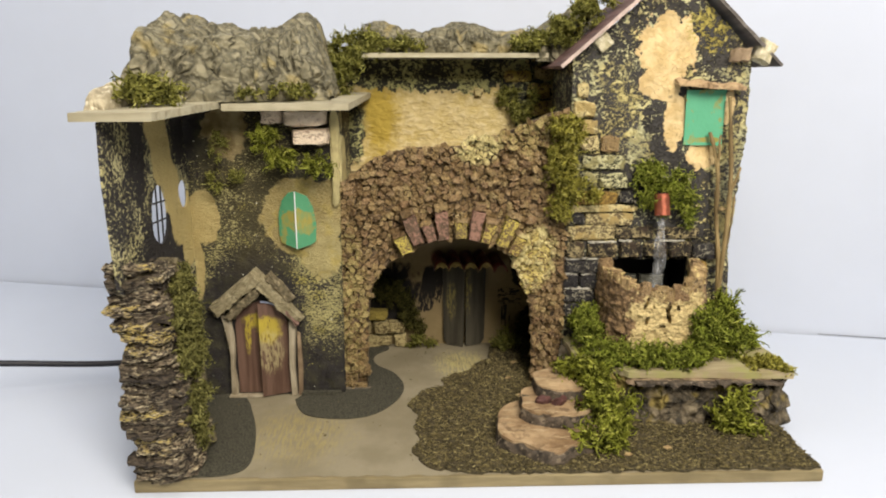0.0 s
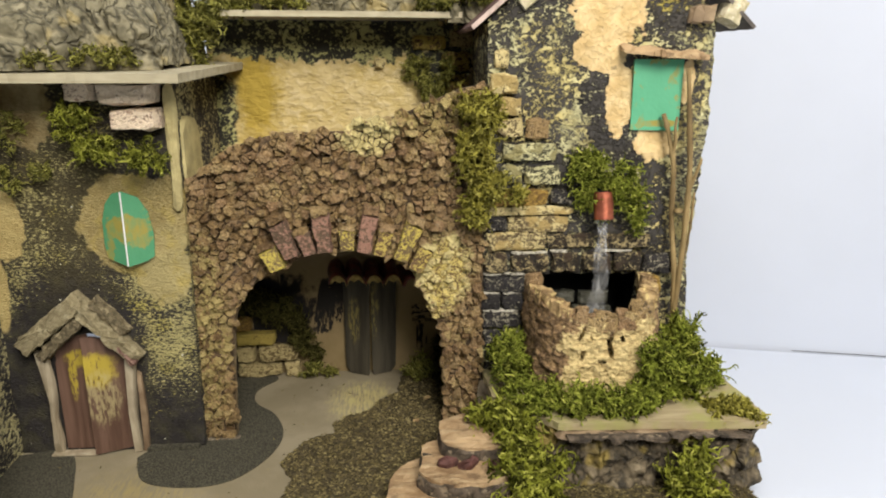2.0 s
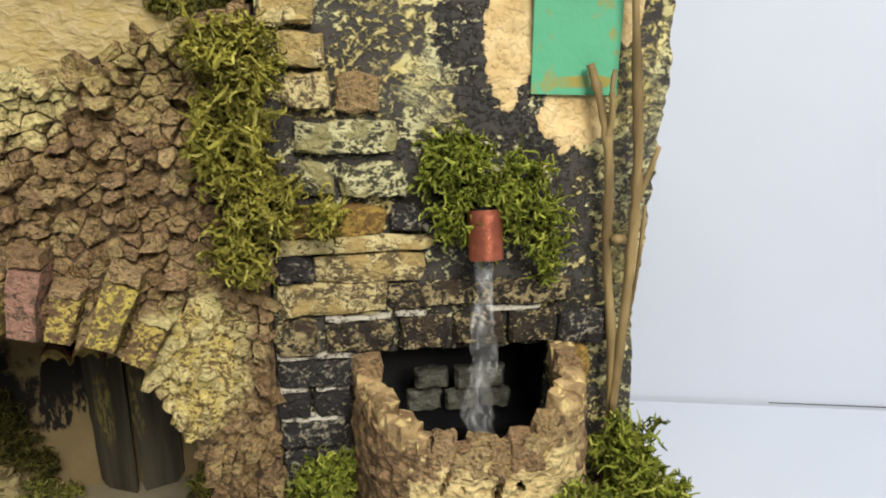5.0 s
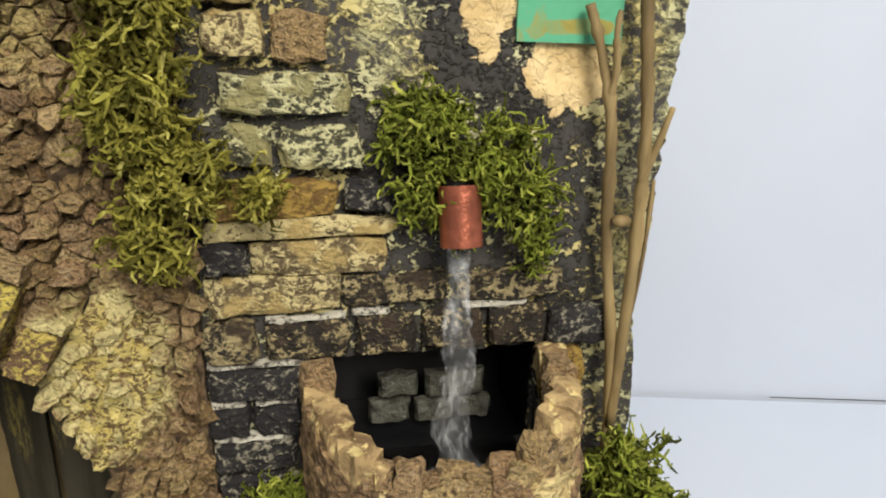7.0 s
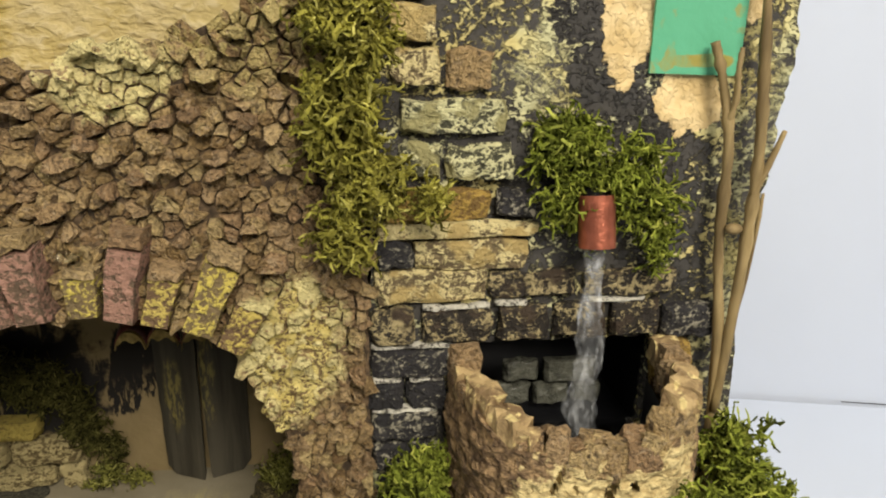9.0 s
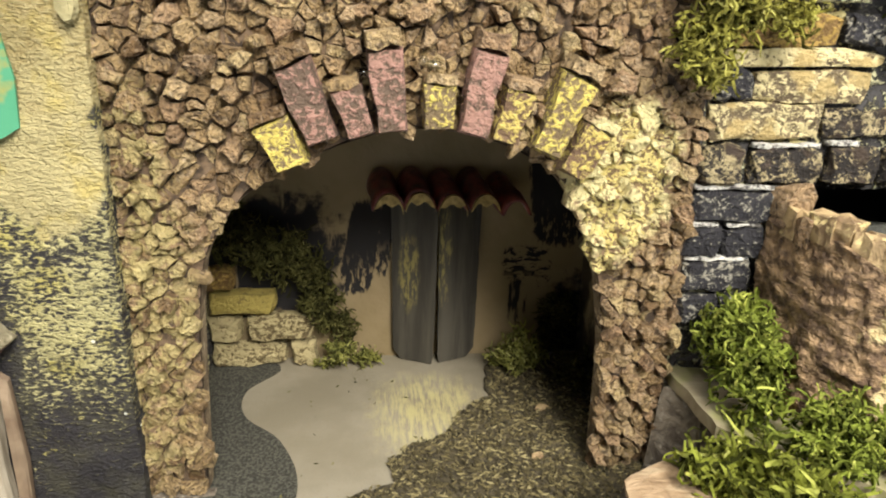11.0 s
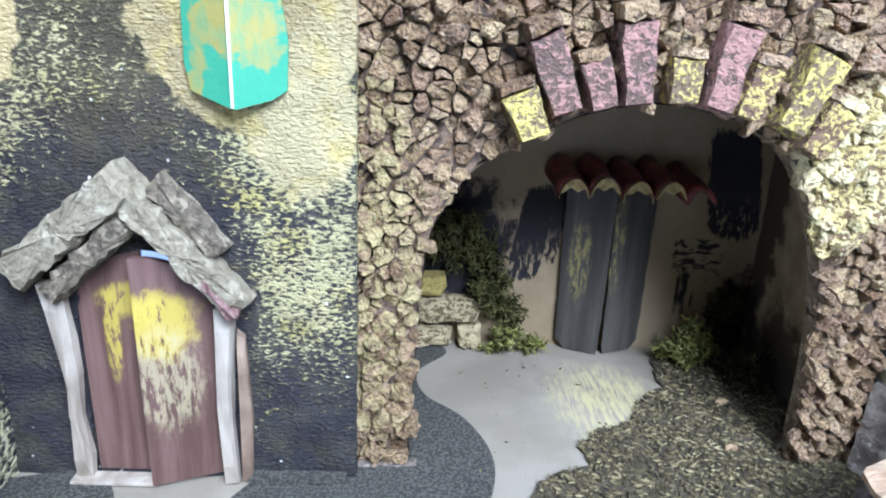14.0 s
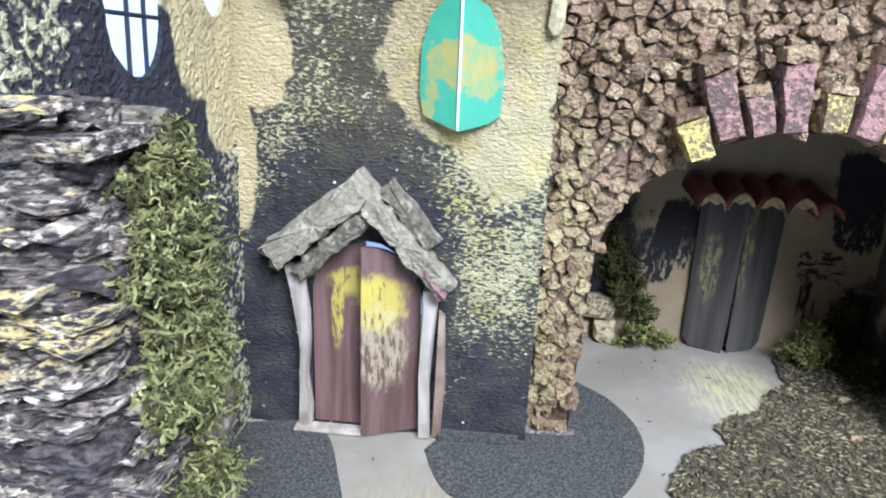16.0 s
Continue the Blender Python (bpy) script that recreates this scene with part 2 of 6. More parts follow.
def mat_gable():
    n = Nodes("painted_plaster_gable")
    h = flakes(n)
    much = n.math("MULTIPLY_ADD", n.step(n.noise(34, 3.0, 0.6), 0.36, 0.6), 0.20, 0.26)
    much = n.math("ADD", much, n.both(n.blob((0.205, 0.743, 0.335), (0.036, 0.2, 0.055), 0.4, 0.5), 0.24))
    much = n.math("ADD", much, n.both(n.blob((0.238, 0.743, 0.283), (0.018, 0.2, 0.018), 0.4, 0.4), 0.34))
    much = n.math("ADD", much, n.both(n.blob((0.342, 0.743, 0.28), (0.026, 0.2, 0.16), 0.3, 0.4), 0.27))
    calm = n.either(n.blob((0.247, 0.743, 0.314), (0.012, 0.2, 0.018), 0.3, 0.1), n.blob((0.264, 0.743, 0.287), (0.018, 0.2, 0.023), 0.3, 0.1))
    calm = n.either(calm, n.blob((0.284, 0.743, 0.263), (0.020, 0.2, 0.016), 0.3, 0.1))
    calm = n.either(calm, n.blob((0.315, 0.743, 0.380), (0.028, 0.2, 0.014), 0.3, 0.1))
    calm = n.either(calm, n.both(n.blob((0.302, 0.743, 0.225), (0.02, 0.2, 0.03), 0.4, 0.3), 0.3))
    calm = n.either(calm, n.both(n.blob((0.197, 0.743, 0.40), (0.03, 0.2, 0.03), 0.4, 0.3), 0.4))
    much = n.both(much, n.math("SUBTRACT", 1.0, n.both(calm, 0.85)))
    dark = n.mix(n.noise(80), (0.026, 0.025, 0.024), (0.075, 0.068, 0.058))
    c = drybrush(n, h, dark, n.mix(n.step(n.noise(25), 0.4, 0.62), (0.50, 0.48, 0.27), (0.52, 0.44, 0.18)), much)
    warm = n.mix(n.step(n.noise(70, 4.0), 0.36, 0.62), (0.56, 0.40, 0.18), (0.68, 0.52, 0.27))
    patch = n.blob((0.257, 0.743, 0.383), (0.031, 0.2, 0.036), 0.3, 0.03)
    for x, z, rx, rz in ((0.250, 0.350, 0.023, 0.020), (0.270, 0.312, 0.013, 0.032), (0.301, 0.273, 0.016, 0.015), (0.326, 0.325, 0.006, 0.02)):
        patch = n.either(patch, n.blob((x, 0.743, z), (rx, 0.2, rz), 0.28, 0.03))
    pits = n.both(n.step(n.noise(150, 4.0, 0.7), 0.66, 0.70), n.noise(60))
    c = n.mix(n.both(patch, n.math("SUBTRACT", 1.0, pits)), c, warm)
    c = n.mix(n.both(n.blob((0.301, 0.743, 0.405), (0.022, 0.2, 0.024), 0.4, 0.2), n.step(h, 0.5, 0.56)), c, (0.40, 0.33, 0.08))
    edge = n.math("ADD", n.both(n.step(h, 0.42, 0.7), n.math("SUBTRACT", 1.0, n.both(patch, 0.8))), n.math("MULTIPLY", n.noise(300, 4.0), 0.4))
    return n.done(c, 0.88, n.math("ADD", edge, n.both(patch, 0.7)), 0.0022)


def mat_brickpaint(name, dark, light, much, tint=None):
    n = Nodes(name)
    h = flakes(n, 150.0, 420.0)
    r = n.random()
    c = drybrush(n, h, dark, light, n.math("ADD", much - 0.2, n.math("MULTIPLY", r, 0.4)))
    if tint:
        c = n.mix(n.step(n.noise(70), 0.5, 0.62), c, tint)
    return n.done(c, 0.85, n.math("ADD", n.both(h, 0.7), n.math("MULTIPLY", n.noise(300, 4.0, 0.65), 0.9)), 0.0022)


def mat_cork(name, joined):
    n = Nodes(name)
    h = n.noise(520, 4.0, 0.65)
    r = n.island() if joined else n.random()
    c = n.ramp(r, (0.0, (0.21, 0.125, 0.05)), (0.2, (0.40, 0.27, 0.115)), (0.4, (0.47, 0.33, 0.145)), (0.6, (0.36, 0.225, 0.11)), (0.8, (0.50, 0.345, 0.17)), (1.0, (0.56, 0.42, 0.18)))
    c = n.mix(n.step(h, 0.35, 0.6), n.mix(0.5, c, (0.07, 0.045, 0.03)), c)
    c = n.mix(n.both(n.step(n.noise(330, 2.0), 0.56, 0.66), 0.5), c, (0.46, 0.34, 0.2))
    c = n.mix(n.both(n.step(n.noise(190, 3.0, 0.6), 0.58, 0.68), 0.8), c, (0.06, 0.038, 0.022))
    catch = n.step(n.math("ADD", n.noise(260, 3.0), n.math("MULTIPLY", r, 0.25)), 0.52, 0.62)
    yellow = n.either(n.blob((-0.083, 0.73, 0.115), (0.022, 0.2, 0.085), 0.4, 0.4), n.blob((0.115, 0.73, 0.30), (0.04, 0.2, 0.02), 0.4, 0.4))
    c = n.mix(n.both(yellow, n.both(catch, 0.58)), c, (0.50, 0.42, 0.15))
    pale = n.either(n.blob((0.122, 0.73, 0.163), (0.024, 0.2, 0.034), 0.3, 0.15), n.blob((0.058, 0.73, 0.283), (0.024, 0.2, 0.017), 0.3, 0.15))
    c = n.mix(n.both(pale, n.step(n.noise(300, 3.0), 0.36, 0.42)), c, (0.75, 0.64, 0.29))
    return n.done(c, 0.92, n.math("ADD", n.math("ADD", h, n.both(n.noise(260, 3.0), 1.3)), n.both(n.noise(1100, 2.0), 0.35)), 0.0042)


def mat_cork_core():
    n = Nodes("cork_dark_joint")
    return n.done(n.mix(n.step(n.noise(200), 0.35, 0.65), (0.035, 0.024, 0.014), (0.15, 0.1, 0.055)), 0.95, n.noise(300), 0.001)


def mat_smear():
    n = Nodes("cream_plaster_smear")
    h = flakes(n, 170.0, 480.0)
    c = n.mix(n.step(n.noise(80, 3.0), 0.35, 0.65), (0.59, 0.47, 0.145), (0.69, 0.57, 0.21))
    c = n.mix(n.step(h, 0.42, 0.48), (0.20, 0.135, 0.06), c)
    return n.done(c, 0.9, h, 0.002)


def mat_bark():
    n = Nodes("layered_bark")
    v = n.stretched((1, 1, 3.2))
    h = n.noise(230, 4.0, 0.6, v)
    r = n.random()
    c = n.mix(n.step(h, 0.38, 0.62), (0.02, 0.016, 0.012), n.mix(r, (0.065, 0.05, 0.035), (0.27, 0.21, 0.135)))
    fleck = n.both(n.step(n.noise(170, 4, 0.6, v), 0.52, 0.64), 0.8)
    c = n.mix(n.both(fleck, n.step(r, 0.1, 0.4)), c, (0.60, 0.51, 0.32))
    gold = n.either(n.blob((-0.232, 0.54, 0.15), (0.03, 0.3, 0.014), 0.4, 0.3), n.blob((-0.235, 0.54, 0.065), (0.03, 0.3, 0.018), 0.4, 0.3))
    gold = n.both(n.either(gold, n.step(n.noise(45), 0.6, 0.66)), n.step(n.random(), 0.3, 0.5))
    c = n.mix(n.both(gold, n.both(n.step(h, 0.47, 0.58), 0.85)), c, (0.50, 0.385, 0.11))
    return n.done(c, 0.9, h, 0.0026)


def mat_rock(name, a, b, edge, gold=None, scale=95):
    n = Nodes(name)
    h = n.noise(scale, 5.0, 0.65, None, 0.5)
    c = n.mix(n.step(h, 0.36, 0.62), a, b)
    c = n.mix(n.step(n.noise(160, 3.0), 0.56, 0.64), c, edge)
    if gold:
        c = n.mix(n.both(n.step(n.noise(38, 2.0), 0.56, 0.64), n.step(h, 0.4, 0.55)), c, gold)
    return n.done(c, 0.85, h, 0.003)


def mat_tread():
    n = Nodes("worn_tan_step")
    c = n.mix(n.step(n.noise(28, 4.0, 0.6), 0.32, 0.68), (0.19, 0.115, 0.055), (0.41, 0.29, 0.16))
    grain = n.noise(130, 4.0, 0.6, n.stretched((0.35, 1.2, 1.0)), 0.8)
    c = n.mix(n.both(n.step(grain, 0.5, 0.66), 0.6), c, (0.47, 0.36, 0.21))
    c = n.mix(n.both(n.step(n.noise(55, 4.0, 0.65), 0.56, 0.68), 0.65), c, (0.10, 0.058, 0.03))
    return n.done(c, 0.8, n.math("ADD", grain, n.noise(120, 5.0, 0.6)), 0.0022)


def mat_stained():
    n = Nodes("stained_terrace_board")
    g = n.noise(90, 4.0, 0.6, n.stretched((0.15, 1, 1)), 0.4)
    c = n.mix(n.step(g, 0.3, 0.7), (0.28, 0.225, 0.125), (0.40, 0.335, 0.2))
    c = n.mix(n.both(n.step(n.noise(40, 3.0), 0.42, 0.62), 0.6), c, (0.28, 0.29, 0.08))
    return n.done(c, 0.8, g, 0.0008)


def mat_well():
    n = Nodes("cream_well_plaster")
    h = crumple(n, 120, (1, 1, 1.6))
    brown = n.mix(n.step(n.noise(190, 4.0), 0.35, 0.65), (0.10, 0.062, 0.033), (0.33, 0.215, 0.105))
    cream = n.mix(n.step(h, 0.3, 0.6), (0.42, 0.31, 0.135), (0.60, 0.475, 0.225))
    c = n.mix(n.blob((0.256, 0.672, 0.106), (0.042, 0.045, 0.046), 0.3, 0.05), brown, cream)
    return n.done(c, 0.9, n.math("ADD", h, n.noise(300)), 0.0028)


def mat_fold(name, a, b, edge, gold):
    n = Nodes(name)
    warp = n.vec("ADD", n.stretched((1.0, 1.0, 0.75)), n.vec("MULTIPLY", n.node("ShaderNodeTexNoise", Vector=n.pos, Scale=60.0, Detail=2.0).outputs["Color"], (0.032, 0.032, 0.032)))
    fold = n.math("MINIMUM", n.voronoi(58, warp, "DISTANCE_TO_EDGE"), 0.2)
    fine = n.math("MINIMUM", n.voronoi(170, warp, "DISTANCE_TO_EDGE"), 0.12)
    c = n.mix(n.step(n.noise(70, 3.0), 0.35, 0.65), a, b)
    # crease shade put into the colour: darker along the fold lines, tops paler
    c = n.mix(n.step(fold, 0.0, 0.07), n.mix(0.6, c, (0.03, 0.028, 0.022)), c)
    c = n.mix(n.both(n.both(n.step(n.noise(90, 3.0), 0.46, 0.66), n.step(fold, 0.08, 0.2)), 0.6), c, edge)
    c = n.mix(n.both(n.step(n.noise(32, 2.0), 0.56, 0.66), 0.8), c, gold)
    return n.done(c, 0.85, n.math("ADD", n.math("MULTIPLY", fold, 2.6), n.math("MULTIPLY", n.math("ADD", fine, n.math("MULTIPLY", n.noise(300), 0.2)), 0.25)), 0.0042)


def mat_wood(name, a, b, axis=(1, 1, 1), scale=90, rough=0.7):
    n = Nodes(name)
    g = n.noise(scale, 4.0, 0.6, n.stretched(axis), 0.4)
    c = n.mix(n.step(g, 0.3, 0.7), a, b)
    c = n.mix(n.both(n.step(n.noise(25), 0.5, 0.7), 0.4), c, tuple(x * 0.5 for x in a))
    return n.done(c, rough, n.noise(scale * 2.5, 3.0, 0.5, n.stretched(axis)), 0.0006)


def mat_moss(name, dark, mid, tip):
    n = Nodes(name)
    dark, mid, tip = (tuple(min(0.8, k * x) for x in t) for k, t in ((1.1, dark), (1.32, mid), (1.35, tip)))
    c = n.ramp(n.island(), (0.0, dark), (0.15, dark), (0.45, mid), (0.8, mid), (1.0, tip))
    c = n.mix(n.step(n.noise(130, 2.0), 0.36, 0.6), n.mix(0.55, c, dark), c)
    thin = n.node("ShaderNodeBsdfTranslucent", Color=c)
    blend = n.node("ShaderNodeMixShader", Fac=0.42)
    n.tree.links.new(n.bsdf.outputs[0], blend.inputs[1]), n.tree.links.new(thin.outputs[0], blend.inputs[2])
    n.tree.links.new(blend.outputs[0], n.tree.nodes["Material Output"].inputs["Surface"])
    return n.done(c, 0.95, None, 0.001, 0.0, 1.0, 0.08)


def mat_plain(name, colour, rough=0.6, speck=0.12, scale=60, bump=0.0004, metal=0.0, spec=0.3):
    n = Nodes(name)
    c = n.mix(n.step(n.noise(scale, 4.0), 0.3, 0.7), tuple(x * (1 - speck) for x in colour), tuple(min(1, x * (1 + speck)) for x in colour))
    return n.done(c, rough, n.noise(scale * 5), bump, metal, 1.0, spec)


def mat_ground():
    n = Nodes("painted_board_ground")
    c = n.mix(n.step(n.noise(22, 4.0), 0.35, 0.65), (0.20, 0.17, 0.107), (0.25, 0.217, 0.144))
    c = n.mix(n.step(n.noise(420), 0.6, 0.72), c, (0.22, 0.18, 0.11))
    streak = n.noise(420, 3.0, 0.65, n.stretched((1.0, 0.14, 1.0)))
    y1 = n.both(n.blob((-0.125, 0.625, 0.012), (0.045, 0.045, 0.1), 0.35, 0.7), n.step(streak, 0.36, 0.62))
    y2 = n.both(n.blob((0.044, 0.792, 0.012), (0.027, 0.038, 0.1), 0.3, 0.5), n.step(streak, 0.34, 0.62))
    c = n.mix(n.both(y1, 0.32), c, (0.45, 0.35, 0.08))
    c = n.mix(n.both(y2, 0.6), c, (0.52, 0.45, 0.17))
    return n.done(c, 0.8, n.noise(500), 0.0005)


def mat_flock():
    n = Nodes("dark_flock_patch")
    c = n.mix(n.step(n.noise(700, 2.0), 0.4, 0.62), (0.032, 0.030, 0.020), (0.085, 0.08, 0.055))
    c = n.mix(n.step(n.voronoi(260), 0.0, 0.09), (0.3, 0.28, 0.2), c)
    return n.done(c, 0.95, n.noise(800), 0.0012)


def mat_turf():
    n = Nodes("sawdust_turf")
    c = n.ramp(n.island(), (0.0, (0.03, 0.025, 0.011)), (0.4, (0.075, 0.059, 0.023)), (0.75, (0.15, 0.12, 0.048)), (1.0, (0.27, 0.225, 0.10)))
    return n.done(c, 0.95, n.noise(900), 0.0008)


def mat_door(name, a, b, paint, centres, radii, thin=0.0):
    n = Nodes(name)
    g = n.noise(150, 4.0, 0.6, n.stretched((1.0, 1.0, 0.08)), 0.3)
    c = n.mix(n.step(g, 0.3, 0.7), a, b)
    bristle = n.noise(420, 4, 0.7, n.stretched((1, 1, 0.25)))
    for i, (centre, radius) in enumerate(zip(centres, radii)):
        brush = n.both(n.blob(centre, radius, 0.25, 0.3, 120), n.step(bristle, 0.34 + thin + 0.03 * i, 0.48 + thin + 0.03 * i))
        c = n.mix(n.both(brush, 0.85 if i < 3 else 0.6), c, paint if i < 3 else (0.40, 0.34, 0.17))
    return n.done(c, 0.6, g, 0.0006)


def mat_shutter(name, a, b, bands):
    n = Nodes(name)
    g = n.noise(60, 3.0, 0.6, None, 0.3)
    c = n.mix(n.noise(25), a, b)
    band = n.both(n.step(g, 0.54, 0.6), 0.8)
    for centre, radius in bands:
        band = n.either(band, n.blob(centre, radius, 0.3, 0.1))
    c = n.mix(n.both(band, n.math("MULTIPLY_ADD", n.step(n.noise(240, 3.0, 0.6, n.stretched((1, 1, 0.4))), 0.35, 0.6), 0.45, 0.5)), c, (0.29, 0.24, 0.05))
    return n.done(c, 0.55, n.noise(200), 0.0004)


def mat_water(name, rough, white, clear=1.0):
    n = Nodes(name)
    n.put(n.bsdf.inputs["Transmission Weight"], clear), n.put(n.bsdf.inputs["IOR"], 1.33)
    return n.done(white, rough, n.noise(130, 2.0), 0.0012, 0.0, 1.0, 0.5)


def mat_foam():
    """Clear water with torn white threads and fine bubbles in it."""
    n = Nodes("falling_water")
    streak = n.noise(190, 3.0, 0.6, n.stretched((1.0, 1.0, 0.3)), 0.8)
    n.put(n.bsdf.inputs["Alpha"], n.math("MULTIPLY_ADD", n.step(streak, 0.46, 0.74), 0.27, 0.035))
    return n.done((0.82, 0.84, 0.84), 0.08, streak, 0.0016, 0.0, 1.0, 0.7)


M = {}
M.update({"left_front": mat_left_front(), "left_side": mat_left_side(), "back": mat_back(), "inside": mat_inside(), "inside_right": mat_inside_right(), "gable": mat_gable()})
M.update({"cork": mat_cork("cork_stone", False), "cork_field": mat_cork("cork_stone_field", True), "core": mat_cork_core(), "bark": mat_bark(), "ground": mat_ground(), "flock": mat_flock(), "turf": mat_turf()})
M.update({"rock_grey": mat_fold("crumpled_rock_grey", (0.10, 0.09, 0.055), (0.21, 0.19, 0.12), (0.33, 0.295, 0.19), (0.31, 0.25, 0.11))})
# pale tone stands in for strong light from the left on the rock
M.update({"rock_lit": mat_rock("lit_rock_lump", (0.26, 0.22, 0.14), (0.46, 0.40, 0.27), (0.60, 0.54, 0.39))})
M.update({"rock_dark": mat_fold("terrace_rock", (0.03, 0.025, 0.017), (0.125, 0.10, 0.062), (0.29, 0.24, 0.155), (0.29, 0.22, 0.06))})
M.update({"stone_step": mat_tread()})
M.update({"khaki": mat_plain("khaki_plaster", (0.42, 0.36, 0.17), 0.85, 0.2, 70, 0.0012)})
M.update({"riser": mat_rock("dark_step_riser", (0.035, 0.028, 0.02), (0.11, 0.085, 0.06), (0.19, 0.15, 0.1)), "red_chip": mat_plain("dark_red_chip", (0.075, 0.032, 0.026), 0.7, 0.4, 120, 0.001)})
M.update({"board": mat_wood("pale_painted_board", (0.30, 0.265, 0.17), (0.43, 0.39, 0.27), (0.12, 1, 1))})
M.update({"board_edge": mat_wood("raw_board_edge", (0.19, 0.15, 0.075), (0.29, 0.235, 0.125), (0.12, 1, 1))})
M.update({"roof_red": mat_wood("dark_red_roof_board", (0.09, 0.05, 0.045), (0.17, 0.10, 0.085), (1, 0.1, 1))})
M.update({"bleached": mat_wood("bleached_timber", (0.23, 0.185, 0.115), (0.42, 0.365, 0.26), (1, 1, 0.15))})
M.update({"canopy": mat_wood("brown_bark_strip", (0.13, 0.085, 0.05), (0.31, 0.23, 0.14), (0.3, 1, 0.3))})
M.update({"bark_pale": mat_rock("pale_rough_bark", (0.22, 0.185, 0.105), (0.31, 0.265, 0.155), (0.37, 0.325, 0.20), None, 330)})
M.update({"bark_brown": mat_rock("dull_brown_bark", (0.085, 0.07, 0.04), (0.19, 0.155, 0.09), (0.30, 0.25, 0.15), None, 260)})
M.update({"rosy_bark": mat_rock("rosy_bark_strip", (0.15, 0.075, 0.06), (0.27, 0.17, 0.13), (0.38, 0.29, 0.2), None, 300)})
M.update({"rosy_edge": mat_plain("pale_rosy_edge", (0.42, 0.33, 0.28), 0.7, 0.25, 120), "block": mat_rock("cream_plaster_block", (0.42, 0.37, 0.22), (0.62, 0.56, 0.38), (0.70, 0.65, 0.48), None, 180)})
M.update({"roof_grey": mat_wood("weathered_grey_roof_board", (0.07, 0.06, 0.052), (0.17, 0.15, 0.13), (1, 0.1, 1))})
M.update({"twig": mat_wood("dry_twig", (0.13, 0.088, 0.036), (0.31, 0.225, 0.098), (1, 1, 0.2))})
M.update({"brown_door": mat_door("brown_door_leaf", (0.075, 0.040, 0.026), (0.145, 0.085, 0.06), (0.42, 0.33, 0.04), ((-0.167, 0.70, 0.090), (-0.1805, 0.70, 0.099), (-0.1915, 0.70, 0.082), (-0.166, 0.70, 0.066)), ((0.0125, 0.2, 0.015), (0.014, 0.2, 0.0075), (0.0032, 0.2, 0.020), (0.0125, 0.2, 0.024)), -0.01)})
M.update({"grey_door": mat_door("dark_grey_door_leaf", (0.034, 0.030, 0.021), (0.072, 0.064, 0.045), (0.24, 0.20, 0.06), ((0.036, 0.85, 0.075), (0.058, 0.85, 0.085)), ((0.006, 0.2, 0.024), (0.004, 0.2, 0.03)), 0.1)})
M.update({"green": mat_shutter("green_painted_shutter", (0.05, 0.225, 0.108), (0.085, 0.285, 0.145), (((-0.131, 0.71, 0.212), (0.016, 0.1, 0.011)), ((-0.147, 0.71, 0.188), (0.004, 0.1, 0.006))))})
M.update({"green_panel": mat_shutter("green_painted_panel", (0.07, 0.31, 0.17), (0.115, 0.40, 0.232), (((0.304, 0.74, 0.290), (0.016, 0.1, 0.003)),))})
M.update({"tile": mat_plain("glazed_red_clay", (0.125, 0.026, 0.016), 0.4, 0.6, 140, 0.0005, 0, 0.5)})
M.update({"tile_edge": mat_plain("raw_clay_edge", (0.36, 0.26, 0.085), 0.8, 0.35, 250, 0.0008)})
M.update({"copper": mat_plain("copper_tube", (0.42, 0.13, 0.075), 0.38, 0.25, 120, 0.0003, 0.75, 0.5)})
M.update({"plastic": mat_plain("black_plastic_bowl", (0.006, 0.006, 0.007), 0.36, 0.1, 60, 0.0002, 0, 0.5)})
M.update({"rubber": mat_plain("black_cable_sheath", (0.012, 0.012, 0.016), 0.45, 0.1)})
M.update({"white": mat_plain("white_paper", (0.525, 0.57, 0.65), 0.8, 0.015, 5, 0.0002)})
M.update({"paint_white": mat_plain("matt_white_wall", (0.53, 0.575, 0.66), 0.85, 0.02, 5, 0.0002), "paint_grey": mat_plain("matt_grey_wall", (0.22, 0.22, 0.22), 0.85, 0.02, 5, 0.0002)})
# white used only for the painted gleam between the shutters
M.update({"gleam_white": mat_plain("white_gleam_paint", (0.75, 0.76, 0.74), 0.6, 0.05, 60)})
M.update({"lattice": mat_plain("dark_lattice", (0.02, 0.02, 0.022), 0.5)})
M.update({"well_plaster": mat_well()})
M.update({"brick_pale": mat_brickpaint("pale_lichen_brick", (0.06, 0.058, 0.035), (0.58, 0.55, 0.30), 0.72, (0.30, 0.27, 0.12))})
M.update({"brick_cream": mat_brickpaint("cream_brick", (0.13, 0.095, 0.05), (0.60, 0.50, 0.24), 0.72, (0.42, 0.31, 0.12))})
M.update({"brick_inner": mat_brickpaint("cream_inner_brick", (0.13, 0.095, 0.04), (0.44, 0.36, 0.17), 0.85)})
M.update({"brick_black": mat_brickpaint("sooty_brick", (0.026, 0.024, 0.024), (0.30, 0.275, 0.2), 0.25)})
M.update({"brick_ochre": mat_brickpaint("ochre_brick", (0.17, 0.10, 0.03), (0.34, 0.22, 0.05), 0.6)})
M.update({"brick_dull": mat_brickpaint("dull_yellow_brick", (0.22, 0.165, 0.045), (0.38, 0.295, 0.07), 1.0)})
M.update({"brick_pink": mat_brickpaint("rose_brick", (0.12, 0.08, 0.05), (0.335, 0.185, 0.13), 0.72)})
M.update({"brick_rosy": mat_brickpaint("pale_rosy_brick", (0.40, 0.28, 0.20), (0.82, 0.68, 0.50), 0.95)})
